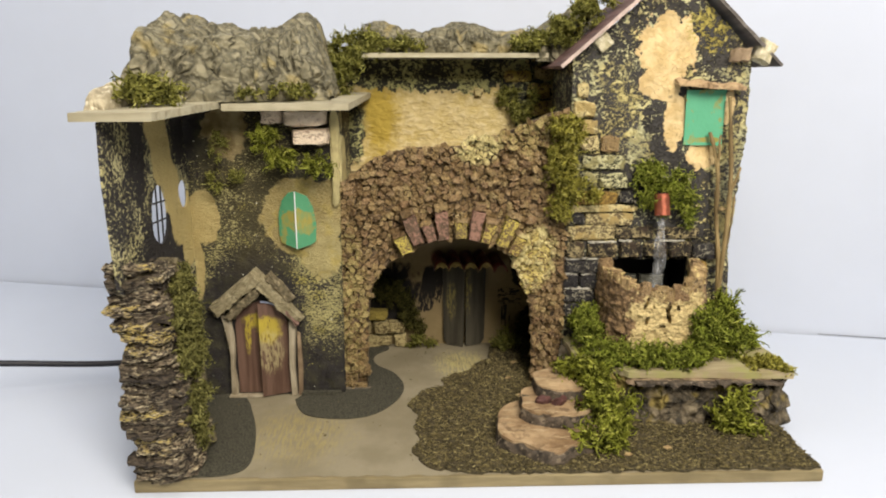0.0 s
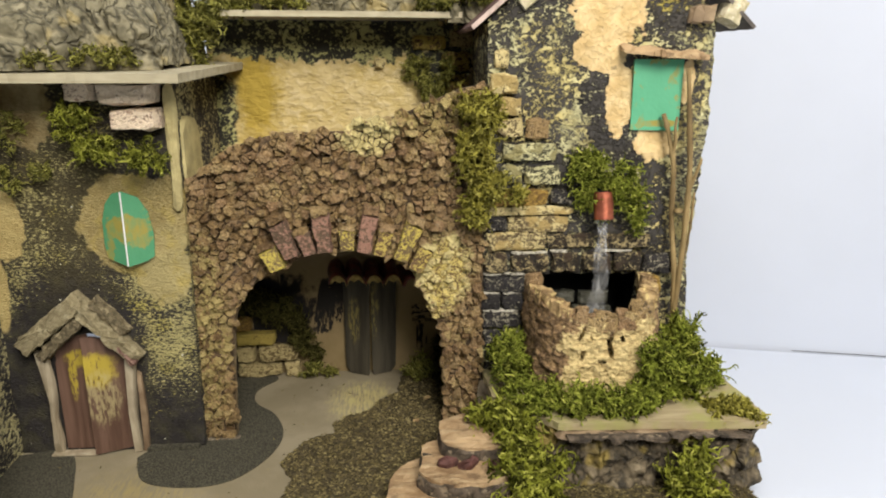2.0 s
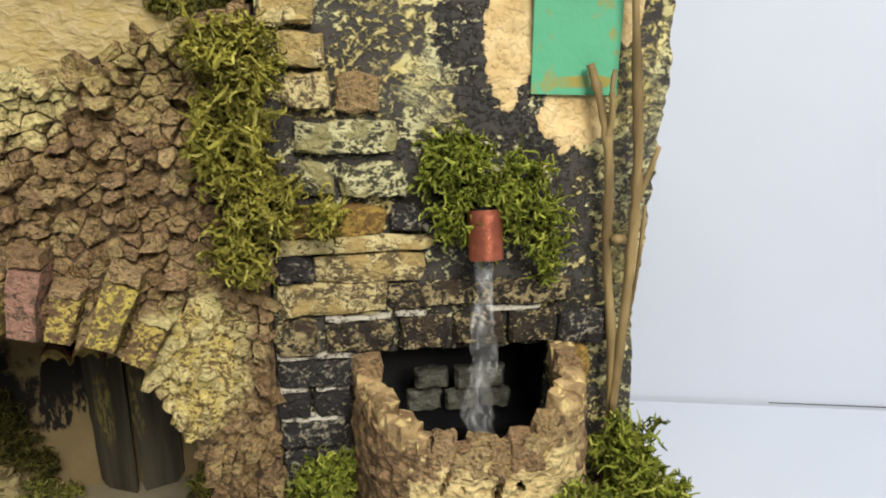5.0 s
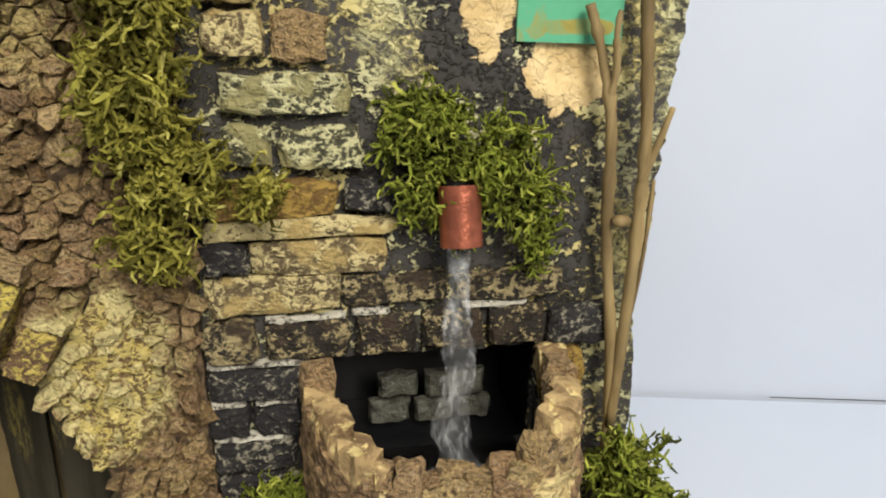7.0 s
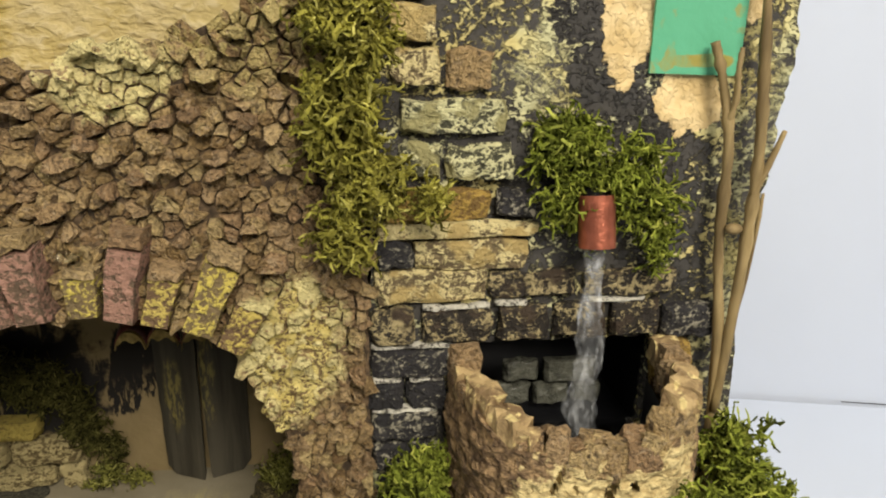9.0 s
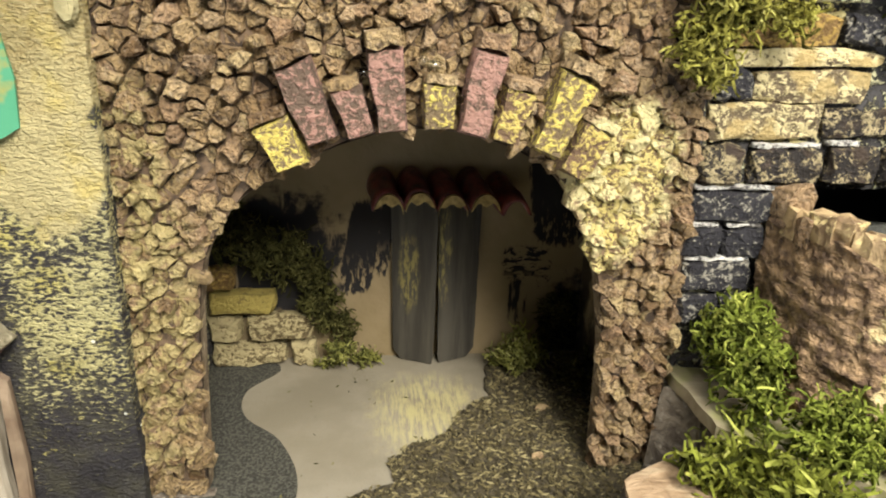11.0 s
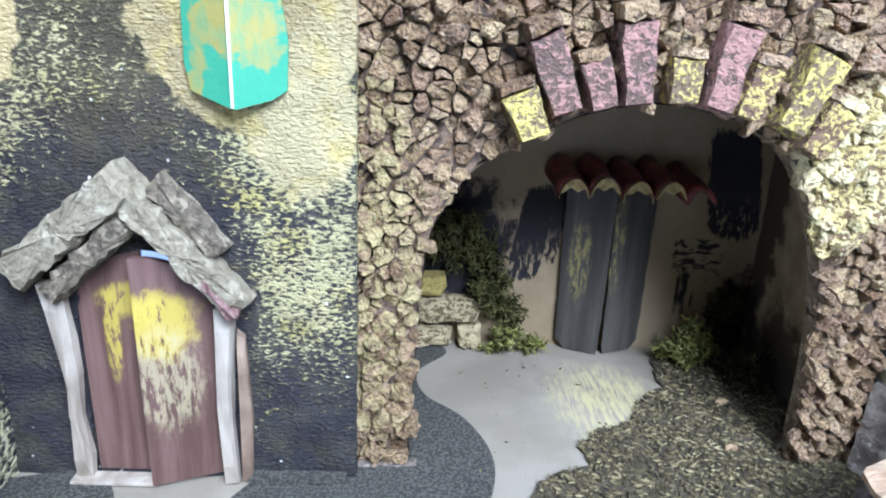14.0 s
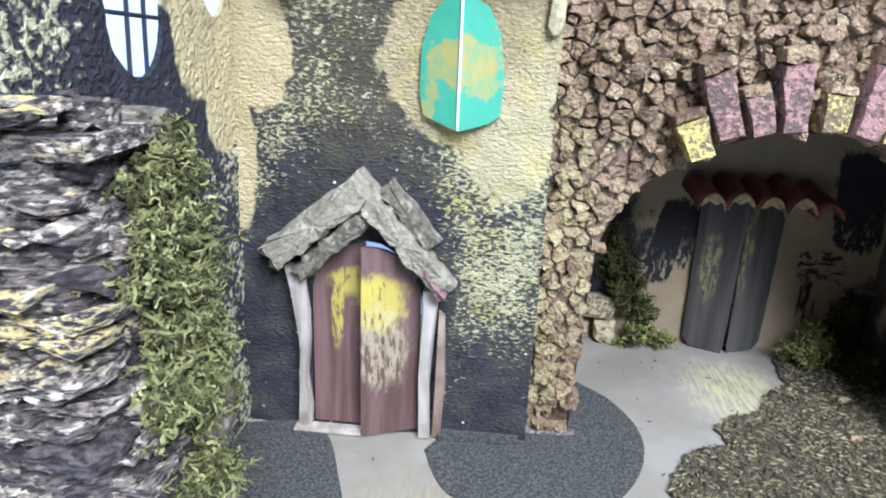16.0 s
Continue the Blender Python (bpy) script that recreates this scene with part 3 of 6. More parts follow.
M.update({"brick_yellow": mat_brickpaint("yellow_brick", (0.17, 0.12, 0.058), (0.55, 0.44, 0.095), 0.66)})
M.update({"brick_brown": mat_brickpaint("brown_yellow_brick", (0.14, 0.085, 0.045), (0.50, 0.39, 0.1), 0.62)})
M.update({"rim": mat_rock("tan_rim_stone", (0.15, 0.095, 0.045), (0.42, 0.30, 0.14), (0.58, 0.46, 0.2))})
M.update({"brick_wet": mat_brickpaint("wet_brown_brick", (0.026, 0.021, 0.016), (0.36, 0.29, 0.145), 0.52, (0.055, 0.038, 0.024))})
M.update({"wet_stone": mat_plain("wet_grey_stone", (0.085, 0.085, 0.065), 0.25, 0.45, 150, 0.0012, 0, 0.5)})
M.update({"turf_bed": mat_plain("brown_sawdust_bed", (0.075, 0.06, 0.03), 0.95, 0.5, 400, 0.0012)})
M.update({"card_edge": mat_rock("tan_card_edge", (0.13, 0.09, 0.05), (0.27, 0.2, 0.11), (0.36, 0.28, 0.16))})
M.update({"smear": mat_smear()})
M.update({"mortar": mat_brickpaint("grey_mortar", (0.10, 0.09, 0.075), (0.58, 0.55, 0.45), 0.8)})
M.update({"slab": mat_rock("grey_brown_plaster", (0.10, 0.08, 0.055), (0.23, 0.19, 0.13), (0.29, 0.25, 0.18))})
M.update({"terrace": mat_stained()})
M.update({"moss_green": mat_moss("fresh_green_moss", (0.052, 0.062, 0.011), (0.245, 0.285, 0.042), (0.52, 0.53, 0.115))})
M.update({"moss_olive": mat_moss("olive_moss", (0.065, 0.065, 0.018), (0.27, 0.265, 0.062), (0.52, 0.5, 0.17))})
M.update({"moss_dry": mat_moss("dry_ochre_moss", (0.09, 0.08, 0.016), (0.34, 0.315, 0.06), (0.58, 0.54, 0.16))})
M.update({"moss_bright": mat_moss("bright_moss", (0.05, 0.054, 0.010), (0.255, 0.275, 0.038), (0.54, 0.54, 0.13))})
M.update({"moss_grey": mat_moss("grey_green_moss", (0.055, 0.052, 0.017), (0.235, 0.225, 0.07), (0.44, 0.42, 0.15))})
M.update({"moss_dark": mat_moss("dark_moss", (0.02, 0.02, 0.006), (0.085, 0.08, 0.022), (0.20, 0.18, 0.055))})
M.update({"water": mat_water("clear_water", 0.03, (0.9, 0.93, 0.93)), "stream": mat_foam()})

# ---- building helpers ----
from mathutils.geometry import delaunay_2d_cdt

rng = random.Random(7)
BASE = {}


def thing(name, at, label, category, group="", kind=""):
    ob = new(name)
    ob.empty_display_size = 0.02
    ob.location = at
    BASE[ob] = Vector(at)
    return tagged(ob, label, category, group, kind)


def mesh_of(bm, material, smooth=False):
    if isinstance(bm, bpy.types.Mesh):
        me = bm
    else:
        bmesh.ops.recalc_face_normals(bm, faces=bm.faces)
        me = bpy.data.meshes.new("mesh")
        bm.to_mesh(me)
        bm.free()
    me.materials.clear()
    me.materials.append(material)
    if smooth:
        me.polygons.foreach_set("use_smooth", [True] * len(me.polygons))
    return me


def part(name, bm, material, parent, label="", smooth=False, kind=""):
    ob = new(name, mesh_of(bm, material, smooth))
    ob.parent = parent
    if parent in BASE:
        ob.matrix_parent_inverse = Matrix.Translation(-BASE[parent])
    return tagged(ob, label, "", "", kind)


def single(name, bm, material, label, category, group="", kind="", smooth=False):
    return tagged(new(name, mesh_of(bm, material, smooth)), label, category, group, kind)


def inside(p, poly):
    hit, j = False, len(poly) - 1
    for i in range(len(poly)):
        (ax, ay), (bx, by) = poly[i], poly[j]
        if (ay > p[1]) != (by > p[1]) and p[0] < (bx - ax) * (p[1] - ay) / (by - ay) + ax:
            hit = not hit
        j = i
    return hit


def dense(poly, step, rough=0.0, seed=1):
    out = []
    r = random.Random(seed)
    for (ax, ay), (bx, by) in zip(poly, poly[1:] + poly[:1]):
        n = max(1, int(math.hypot(bx - ax, by - ay) / step))
        for i in range(n):
            k = i / n
            out.append((ax + (bx - ax) * k + r.uniform(-rough, rough) * (i > 0), ay + (by - ay) * k + r.uniform(-rough, rough) * (i > 0)))
    return out


def wobble(u, v, seed, scale, octaves=3):
    return noise.fractal(Vector((u * scale, v * scale, seed * 7.3)), 1.0, 2.0, octaves)


def relief(outline, mapper, holes=(), step=0.004, amp=0.0012, thick=0.008, seed=1, rough=0.0, scale=60):
    """A wall of any outline, with openings through it and an uneven face. mapper(u, v, d) gives the place d in front of the wall's face."""
    loops = [dense(outline, step, rough, seed)] + [dense(h, step * 0.8, rough, seed + 1) for h in holes]
    pts, edges = [], []
    for loop in loops:
        a = len(pts)
        pts += loop
        edges += [(a + i, a + (i + 1) % len(loop)) for i in range(len(loop))]
    us, vs = [p[0] for p in loops[0]], [p[1] for p in loops[0]]
    r = random.Random(seed)
    v = min(vs) + step
    while v < max(vs):
        u = min(us) + step
        while u < max(us):
            p = (u + r.uniform(-0.3, 0.3) * step, v + r.uniform(-0.3, 0.3) * step)
            if inside(p, loops[0]) and not any(inside(p, h) for h in loops[1:]):
                pts.append(p)
            u += step
        v += step
    verts, _, faces, *_ = delaunay_2d_cdt([Vector(p) for p in pts], edges, [], 0, 1e-6)
    keep = []
    for f in faces:
        c = (sum(verts[i].x for i in f) / 3, sum(verts[i].y for i in f) / 3)
        if inside(c, loops[0]) and not any(inside(c, h) for h in loops[1:]):
            keep.append(f)
    bm = bmesh.new()
    front = [bm.verts.new(mapper(p.x, p.y, amp * wobble(p.x, p.y, seed, scale))) for p in verts]
    back = [bm.verts.new(mapper(p.x, p.y, -thick)) for p in verts]
    count = {}
    for f in keep:
        bm.faces.new([front[i] for i in f])
        bm.faces.new([back[i] for i in reversed(f)])
        for a, b in zip(f, (*f[1:], f[0])):
            count[(a, b)] = 1
    for a, b in list(count):
        if (b, a) not in count:
            bm.faces.new((front[b], front[a], back[a], back[b]))
    bmesh.ops.delete(bm, geom=[q for q in bm.verts if not q.link_faces], context="VERTS")
    return bm


def piece(poly, mapper, low, high, inset=0.75, jitter=0.0, r=rng, bm=None, tilt=0.0):
    """A stone or brick with this outline, from depth low to high, its edges worn."""
    bm = bm or bmesh.new()
    n = len(poly)
    cu, cv = sum(p[0] for p in poly) / n, sum(p[1] for p in poly) / n
    rings = []
    tu, tv = r.uniform(-tilt, tilt), r.uniform(-tilt, tilt)
    for d, k in ((low, 1.0), (low + (high - low) * 0.62, 0.98), (high, inset)):
        ring = []
        for u, v in poly:
            j = jitter if d > low else 0
            ring.append(bm.verts.new(mapper(cu + (u - cu) * k + r.uniform(-j, j), cv + (v - cv) * k + r.uniform(-j, j), d + r.uniform(-j, j) + (tu * (u - cu) + tv * (v - cv)) * (d > low))))
        rings.append(ring)
    for a, b in zip(rings, rings[1:]):
        for i in range(n):
            bm.faces.new((a[i], a[(i + 1) % n], b[(i + 1) % n], b[i]))
    top = bm.verts.new(mapper(cu, cv, high + r.uniform(0, jitter)))
    for i in range(n):
        bm.faces.new((rings[2][i], rings[2][(i + 1) % n], top))
    return bm


def rect(u0, u1, v0, v1, r=rng, worn=0.0007, nu=4, nv=2):
    pts = [(u0 + (u1 - u0) * i / nu, v0) for i in range(nu)] + [(u1, v0 + (v1 - v0) * i / nv) for i in range(nv)]
    pts += [(u1 - (u1 - u0) * i / nu, v1) for i in range(nu)] + [(u0, v1 - (v1 - v0) * i / nv) for i in range(nv)]
    cu, cv = (u0 + u1) / 2, (v0 + v1) / 2
    out = []
    for i, (u, v) in enumerate(pts):
        k = 0.93 if i in (0, nu, nu + nv, 2 * nu + nv) else 1.0
        out.append((cu + (u - cu) * (0.5 + k / 2) + r.uniform(-worn, worn), cv + (v - cv) * k + r.uniform(-worn, worn)))
    return out


def cells(u0, u1, v0, v1, du, dv, keep, seed, gap=0.93):
    """Outlines of close-set irregular stones in a stretch of wall."""
    r = random.Random(seed)
    pts, row, v = [], 0, v0 - dv * 2
    while v < v1 + dv * 2:
        u = u0 - du * 2 + (row % 2) * du / 2
        while u < u1 + du * 2:
            pts.append((u + r.uniform(-0.42, 0.42) * du, v + r.uniform(-0.42, 0.42) * dv))
            u += du * r.choice((0.5, 0.7, 1.0, 1.0, 1.4, 1.9))
        v += dv
        row += 1
    arr = np.array(pts)
    out = []
    for i, (cu, cv) in enumerate(pts):
        if not keep(cu, cv):
            continue
        d = np.hypot(arr[:, 0] - cu, arr[:, 1] - cv)
        poly = [(cu - du * 1.2, cv - dv * 1.2), (cu + du * 1.2, cv - dv * 1.2), (cu + du * 1.2, cv + dv * 1.2), (cu - du * 1.2, cv + dv * 1.2)]
        for j in np.argsort(d)[1:18]:
            mu, mv = (cu + pts[j][0]) / 2, (cv + pts[j][1]) / 2
            nu, nv = pts[j][0] - cu, pts[j][1] - cv
            clipped = []
            for a, b in zip(poly, poly[1:] + poly[:1]):
                sa, sb = (a[0] - mu) * nu + (a[1] - mv) * nv, (b[0] - mu) * nu + (b[1] - mv) * nv
                if sa <= 0:
                    clipped.append(a)
                if sa * sb < 0:
                    k = sa / (sa - sb)
                    clipped.append((a[0] + (b[0] - a[0]) * k, a[1] + (b[1] - a[1]) * k))
            poly = clipped
            if len(poly) < 3:
                break
        if len(poly) >= 3:
            out.append([(cu + (u - cu) * gap, cv + (v - cv) * gap) for u, v in poly])
    return out


def box(x0, x1, y0, y1, z0, z1, bevel=0.0, bm=None):
    bm = bm or bmesh.new()
    made = bmesh.ops.create_cube(bm, size=1, matrix=Matrix.Translation(((x0 + x1) / 2, (y0 + y1) / 2, (z0 + z1) / 2)) @ Matrix.Diagonal((x1 - x0, y1 - y0, z1 - z0, 1)))
    if bevel:
        es = list({e for q in made["verts"] for e in q.link_edges})
        bmesh.ops.bevel(bm, geom=es, offset=bevel, segments=2, affect="EDGES", profile=0.6)
    return bm


def prism(poly, z0, z1, seed=1, rough=0.0005, step=0.006, bm=None):
    """A board of any outline, lying flat."""
    return relief(poly, lambda u, v, d: (u, v, z1 + d), (), step, 0.0, z1 - z0, seed, rough)


def tube(points, radii, sides=8, bm=None, cap=True):
    bm = bm or bmesh.new()
    pts = [Vector(p) for p in points]
    rings = []
    for i, p in enumerate(pts):
        t = (pts[min(i + 1, len(pts) - 1)] - pts[max(i - 1, 0)]).normalized()
        a = t.orthogonal().normalized() if not rings else (axis - t * axis.dot(t)).normalized()
        axis = a
        b = t.cross(a)
        rad = radii[i] if isinstance(radii, (list, tuple)) else radii
        rings.append([bm.verts.new(p + (a * math.cos(k * math.tau / sides) + b * math.sin(k * math.tau / sides)) * rad) for k in range(sides)])
    for r0, r1 in zip(rings, rings[1:]):
        for k in range(sides):
            bm.faces.new((r0[k], r0[(k + 1) % sides], r1[(k + 1) % sides], r1[k]))
    if cap:
        bm.faces.new(rings[0]), bm.faces.new(rings[-1])
    return bm


def sheet(nu, nv, place):
    """A surface place(u, v), u and v from 0 to 1."""
    bm = bmesh.new()
    g = [[bm.verts.new(place(i / nu, j / nv)) for i in range(nu + 1)] for j in range(nv + 1)]
    for j in range(nv):
        for i in range(nu):
            bm.faces.new((g[j][i], g[j][i + 1], g[j + 1][i + 1], g[j + 1][i]))
    return bm


def thicken(bm, t):
    """Give a sheet of faces a second skin t further in, with closed edges."""
    bmesh.ops.recalc_face_normals(bm, faces=bm.faces)
    bm.normal_update()
    old, olds = list(bm.verts), list(bm.faces)
    n = {q: q.normal.copy() for q in old}
    spread = lambda k: sum((max(c) - min(c)) for c in zip(*[(q.co + n[q] * k) for q in old]))
    k = -t if spread(-t) <= spread(t) + 1e-7 else t
    edges = [e for e in bm.edges if len(e.link_faces) == 1]
    twin = {q: bm.verts.new(q.co + n[q] * k) for q in old}
    for f in olds:
        bm.faces.new([twin[q] for q in reversed(f.verts)])
    for e in edges:
        a, b = e.verts
        bm.faces.new((a, b, twin[b], twin[a]))
    return bm


def spline(pts, n):
    """A smooth line through the points."""
    pts = [Vector(p) for p in pts]
    out = []
    for i in range(len(pts) - 1):
        a, b, c, d = pts[max(i - 1, 0)], pts[i], pts[i + 1], pts[min(i + 2, len(pts) - 1)]
        for k in range(n):
            t = k / n
            out.append(0.5 * ((2 * b) + (c - a) * t + (2 * a - 5 * b + 4 * c - d) * t * t + (3 * b - a - 3 * c + d) * t ** 3))
    return out + [pts[-1]]


def moss_mesh(centre, radius, count, length, seed, thick=0.00055, droop=0.0, out=(0, -0.6, 0.4)):
    """Curled, forked strands of dried moss that fill a cushion."""
    r = random.Random(seed)
    verts, faces = [], []
    c, outward = Vector(centre), Vector(out)

    def strand(p, heading, size, width, steps):
        ring_before = None
        axis = Vector((r.gauss(0, 1), r.gauss(0, 1), r.gauss(0, 1))).normalized()
        curl = Matrix.Rotation(r.uniform(0.25, 0.85) * 6 / steps, 3, axis)
        for s in range(steps + 1):
            side = heading.orthogonal().normalized()
            other = heading.cross(side)
            w = width * (1.0 - 0.3 * s / steps) * r.uniform(0.7, 1.35)
            ring = []
            for k in range(3):
                a = k * math.tau / 3
                ring.append(len(verts))
                verts.append(p + (side * math.cos(a) + other * math.sin(a)) * w)
            if ring_before:
                for k in range(3):
                    faces.append((ring_before[k], ring_before[(k + 1) % 3], ring[(k + 1) % 3], ring[k]))
            ring_before = ring
            p = p + heading * (size / steps)
            heading = (curl @ heading + Vector((r.gauss(0, 0.22), r.gauss(0, 0.22), r.gauss(0, 0.22) - droop))).normalized()
            if s in (1, 2, 3, 4) and len(forks) < 4 and steps > 4 and r.random() < 0.75:
                forks.append((p.copy(), (heading + Vector((r.gauss(0, 0.9), r.gauss(0, 0.9), r.gauss(0, 0.9)))).normalized(), size * r.uniform(0.35, 0.65)))

    for _ in range(max(3, count // 9)):
        while True:
            q = Vector((r.uniform(-1, 1), r.uniform(-1, 1), r.uniform(-1, 1)))
            if 0.25 < q.length < 1:
                break
        q = q * (0.75 + 0.5 * noise.noise(Vector((q.x * 2.1 + seed, q.y * 2.1, q.z * 2.1))))
        knot = c + Vector((q.x * radius[0], q.y * radius[1], q.z * radius[2]))
        lean = q * 0.8 + outward * 0.8
        for _ in range(r.randint(7, 12)):
            p = knot + Vector((r.gauss(0, 1), r.gauss(0, 1), r.gauss(0, 1))) * length * 0.1
            heading = (lean + Vector((r.gauss(0, 0.8), r.gauss(0, 0.8), r.gauss(0, 0.8)))).normalized()
            forks = []
            strand(p, heading, length * r.uniform(0.4, 0.85), thick * r.uniform(0.85, 1.5), 5)
            for f in forks:
                strand(f[0], f[1], f[2], thick * 0.8, 3)
    me = bpy.data.meshes.new("moss")
    me.from_pydata(verts, [], faces)
    return me


def moss(name, cushions, material, label, length=0.011, thick=0.00055, droop=0.0, out=(0, -0.6, 0.4), seed=1):
    """One clump of moss, made of several tufts (centre, radius, strands)."""
    c = cushions[0][0]
    clump = thing(name, c, label, "moss", "moss clumps")
    for i, (c, rad, count) in enumerate(cushions):
        part("tuft", moss_mesh(c, rad, int(count * 1.0), length * 1.15, seed * 31 + i, thick * 1.12, droop, out), M[material], clump)
    return clump


# ---- room and table ----
GROUND = 0.012


def front(y0, slope=0.0):
    """A wall that faces the viewer: u is x, v is z."""
    return lambda u, v, d: (u, y0 + slope * u - d, v)


def facing_right(x0):
    return lambda u, v, d: (x0 + d, u, v)


def facing_left(x0):
    return lambda u, v, d: (x0 - d, u, v)


def facing_up(z0):
    return lambda u, v, d: (u, v, z0 + d)


single("table", prism([(-1.5, 0.02), (1.3, 0.02), (1.3, 0.733), (-1.5, 1.385)], -0.799, 0.0, step=0.4), M["white"], "plain white table covered with paper down to the floor", "table", kind="structure")
# the backdrop stands a little askew behind the table
single("wall_north", relief([(-1.75, -0.8), (1.75, -0.8), (1.75, 1.7), (-1.75, 1.7)], lambda u, v, d: (u, 1.041 - 0.233 * u - d, v), (), 0.4, 0, 0.05), M["paint_white"], "plain white wall behind the table", "wall", kind="structure")
single("wall_west", box(-1.95, -1.9, -1.6, 1.6, -0.8, 1.7), M["paint_grey"], "plain grey side wall of the room", "wall", kind="structure")
single("wall_east", box(1.75, 1.8, -1.6, 1.6, -0.8, 1.7), M["paint_grey"], "plain grey side wall of the room", "wall", kind="structure")
single("wall_south", box(-1.95, 1.8, -1.65, -1.6, -0.8, 1.7), M["paint_grey"], "plain grey rear wall of the room", "wall", kind="structure")
single("floor", box(-1.95, 1.8, -1.65, 1.6, -0.85, -0.8), M["board"], "plain floor of the room", "floor", kind="structure")
single("ceiling", box(-1.95, 1.8, -1.65, 1.6, 1.7, 1.75), M["paint_white"], "plain white ceiling of the room", "ceiling", kind="structure")

# ---- base of the model ----
base = thing("ground", (0.05, 0.7, 0), "tan painted wooden base board of the model village", "ground", kind="structure")
part("board", box(-0.255, 0.360, 0.547, 0.880, 0.0, 0.0112, 0.0012), M["board_edge"], base, "raw board with pale cut edges")
part("painted_ground", prism([(-0.252, 0.5495), (0.357, 0.5495), (0.357, 0.877), (-0.252, 0.877)], 0.0113, GROUND, 3, 0.0012), M["ground"], base, "khaki painted ground with yellow brush strokes")


def patch(name, outline, label, seed):
    line = [(p.x, p.y) for p in spline([(x, y, 0) for x, y in outline + outline[:1]], 6)][:-1]
    return part(name, relief(line, facing_up(GROUND + 0.0012), (), 0.005, 0.0003, 0.0011, seed, 0.0008), M["flock"], base, label)


patch("dark_patch", [(-0.141, 0.700), (-0.125, 0.666), (-0.088, 0.655), (-0.054, 0.663), (-0.030, 0.695), (-0.023, 0.732), (-0.036, 0.768), (-0.058, 0.792), (-0.062, 0.820), (-0.045, 0.845), (-0.06, 0.858), (-0.09, 0.855), (-0.088, 0.76), (-0.092, 0.722), (-0.128, 0.716)], "dark speckled flock patch with a rounded edge", 4)
patch("dark_patch", [(-0.247, 0.708), (-0.203, 0.714), (-0.178, 0.665), (-0.164, 0.614), (-0.160, 0.570), (-0.176, 0.553), (-0.215, 0.551), (-0.249, 0.553), (-0.249, 0.63)], "dark speckled flock patch beside the bark pillar", 5)

# turf: a thin bed of coloured sawdust
TURF = [(-0.008, 0.706), (-0.018, 0.682), (-0.006, 0.660), (-0.010, 0.632), (-0.004, 0.61), (-0.012, 0.588), (0.004, 0.560), (0.039, 0.5495), (0.12, 0.549), (0.24, 0.5485), (0.358, 0.549), (0.358, 0.66), (0.3, 0.72), (0.15, 0.74), (0.148, 0.85), (0.09, 0.852), (0.082, 0.82), (0.083, 0.806), (0.062, 0.79), (0.053, 0.768), (0.03, 0.758), (0.020, 0.745), (0.024, 0.73), (0.004, 0.722)]
turf = thing("turf", (0.1, 0.65, GROUND), "brown green sawdust turf glued on the base board", "turf", kind="stuff")
part("turf_bed", relief(TURF, facing_up(GROUND + 0.0018), (), 0.005, 0.0008, 0.0017, 6, 0.0022, 140), M["turf_bed"], turf)


def crumbs(poly, count, size, seed, z0):
    r = random.Random(seed)
    us, vs = [p[0] for p in poly], [p[1] for p in poly]
    verts, faces = [], []
    while count:
        u, v = r.uniform(min(us), max(us)), r.uniform(min(vs), max(vs))
        if not inside((u, v), poly):
            continue
        count -= 1
        a, s, l = r.uniform(0, math.tau), size * r.uniform(0.5, 1.2), r.uniform(1.0, 3.2)
        z = z0 + r.uniform(0, 0.0012)
        i = len(verts)
        ca, sa = math.cos(a), math.sin(a)
        for du, dv, dz in ((-l, 0, r.uniform(0, 1.2)), (0, -0.6, 0), (l, 0, r.uniform(0, 1.2)), (0, 0.6, 0), (0, 0, r.uniform(0.7, 1.5))):
            verts.append((u + (du * ca - dv * sa) * s, v + (du * sa + dv * ca) * s, z + dz * s))
        faces += [(i, i + 1, i + 4), (i + 1, i + 2, i + 4), (i + 2, i + 3, i + 4), (i + 3, i, i + 4)]
    me = bpy.data.meshes.new("crumbs")
    me.from_pydata(verts, [], faces)
    return me


part("sawdust", crumbs(TURF, 26000, 0.0009, 11, GROUND + 0.0016), M["turf"], turf, kind="stuff")

# ---- walls of the left house ----
OVAL = [(-0.1315 + 0.0165 * math.cos(a * math.tau / 16), 0.211 + 0.027 * math.sin(a * math.tau / 16)) for a in range(16)]
DOORHOLE = [(-0.206, 0.0125), (-0.146, 0.0125)] + [(-0.176 + 0.030 * math.cos(a * math.pi / 12), 0.085 + 0.036 * math.sin(a * math.pi / 12)) for a in range(13)]
single("wall_left_front", relief([(-0.246, GROUND), (-0.088, GROUND), (-0.087, 0.17), (-0.086, 0.3255), (-0.246, 0.3255)], front(0.716), (OVAL, DOORHOLE), 0.0035, 0.0022, 0.007, 12, 0.0004, 45), M["left_front"], "painted plaster house front, black below and cream brushed", "wall", kind="structure")
LATTICE = [(0.632 + 0.0205 * math.cos(a * math.tau / 18), 0.233 + 0.028 * math.sin(a * math.tau / 18)) for a in range(18)]
ROUND = [(0.6985 + 0.0135 * math.cos(a * math.tau / 14), 0.241 + 0.0145 * math.sin(a * math.tau / 14)) for a in range(14)]
single("wall_left_side", relief([(0.57, GROUND), (0.715, GROUND), (0.715, 0.3265), (0.53, 0.3225), (0.527, 0.28), (0.532, 0.19), (0.57, 0.17)], facing_right(-0.241), (LATTICE, ROUND), 0.0035, 0.0014, 0.0022, 13, 0.0004, 45), M["left_side"], "dark painted plaster side wall with a tan stripe", "wall", kind="structure")
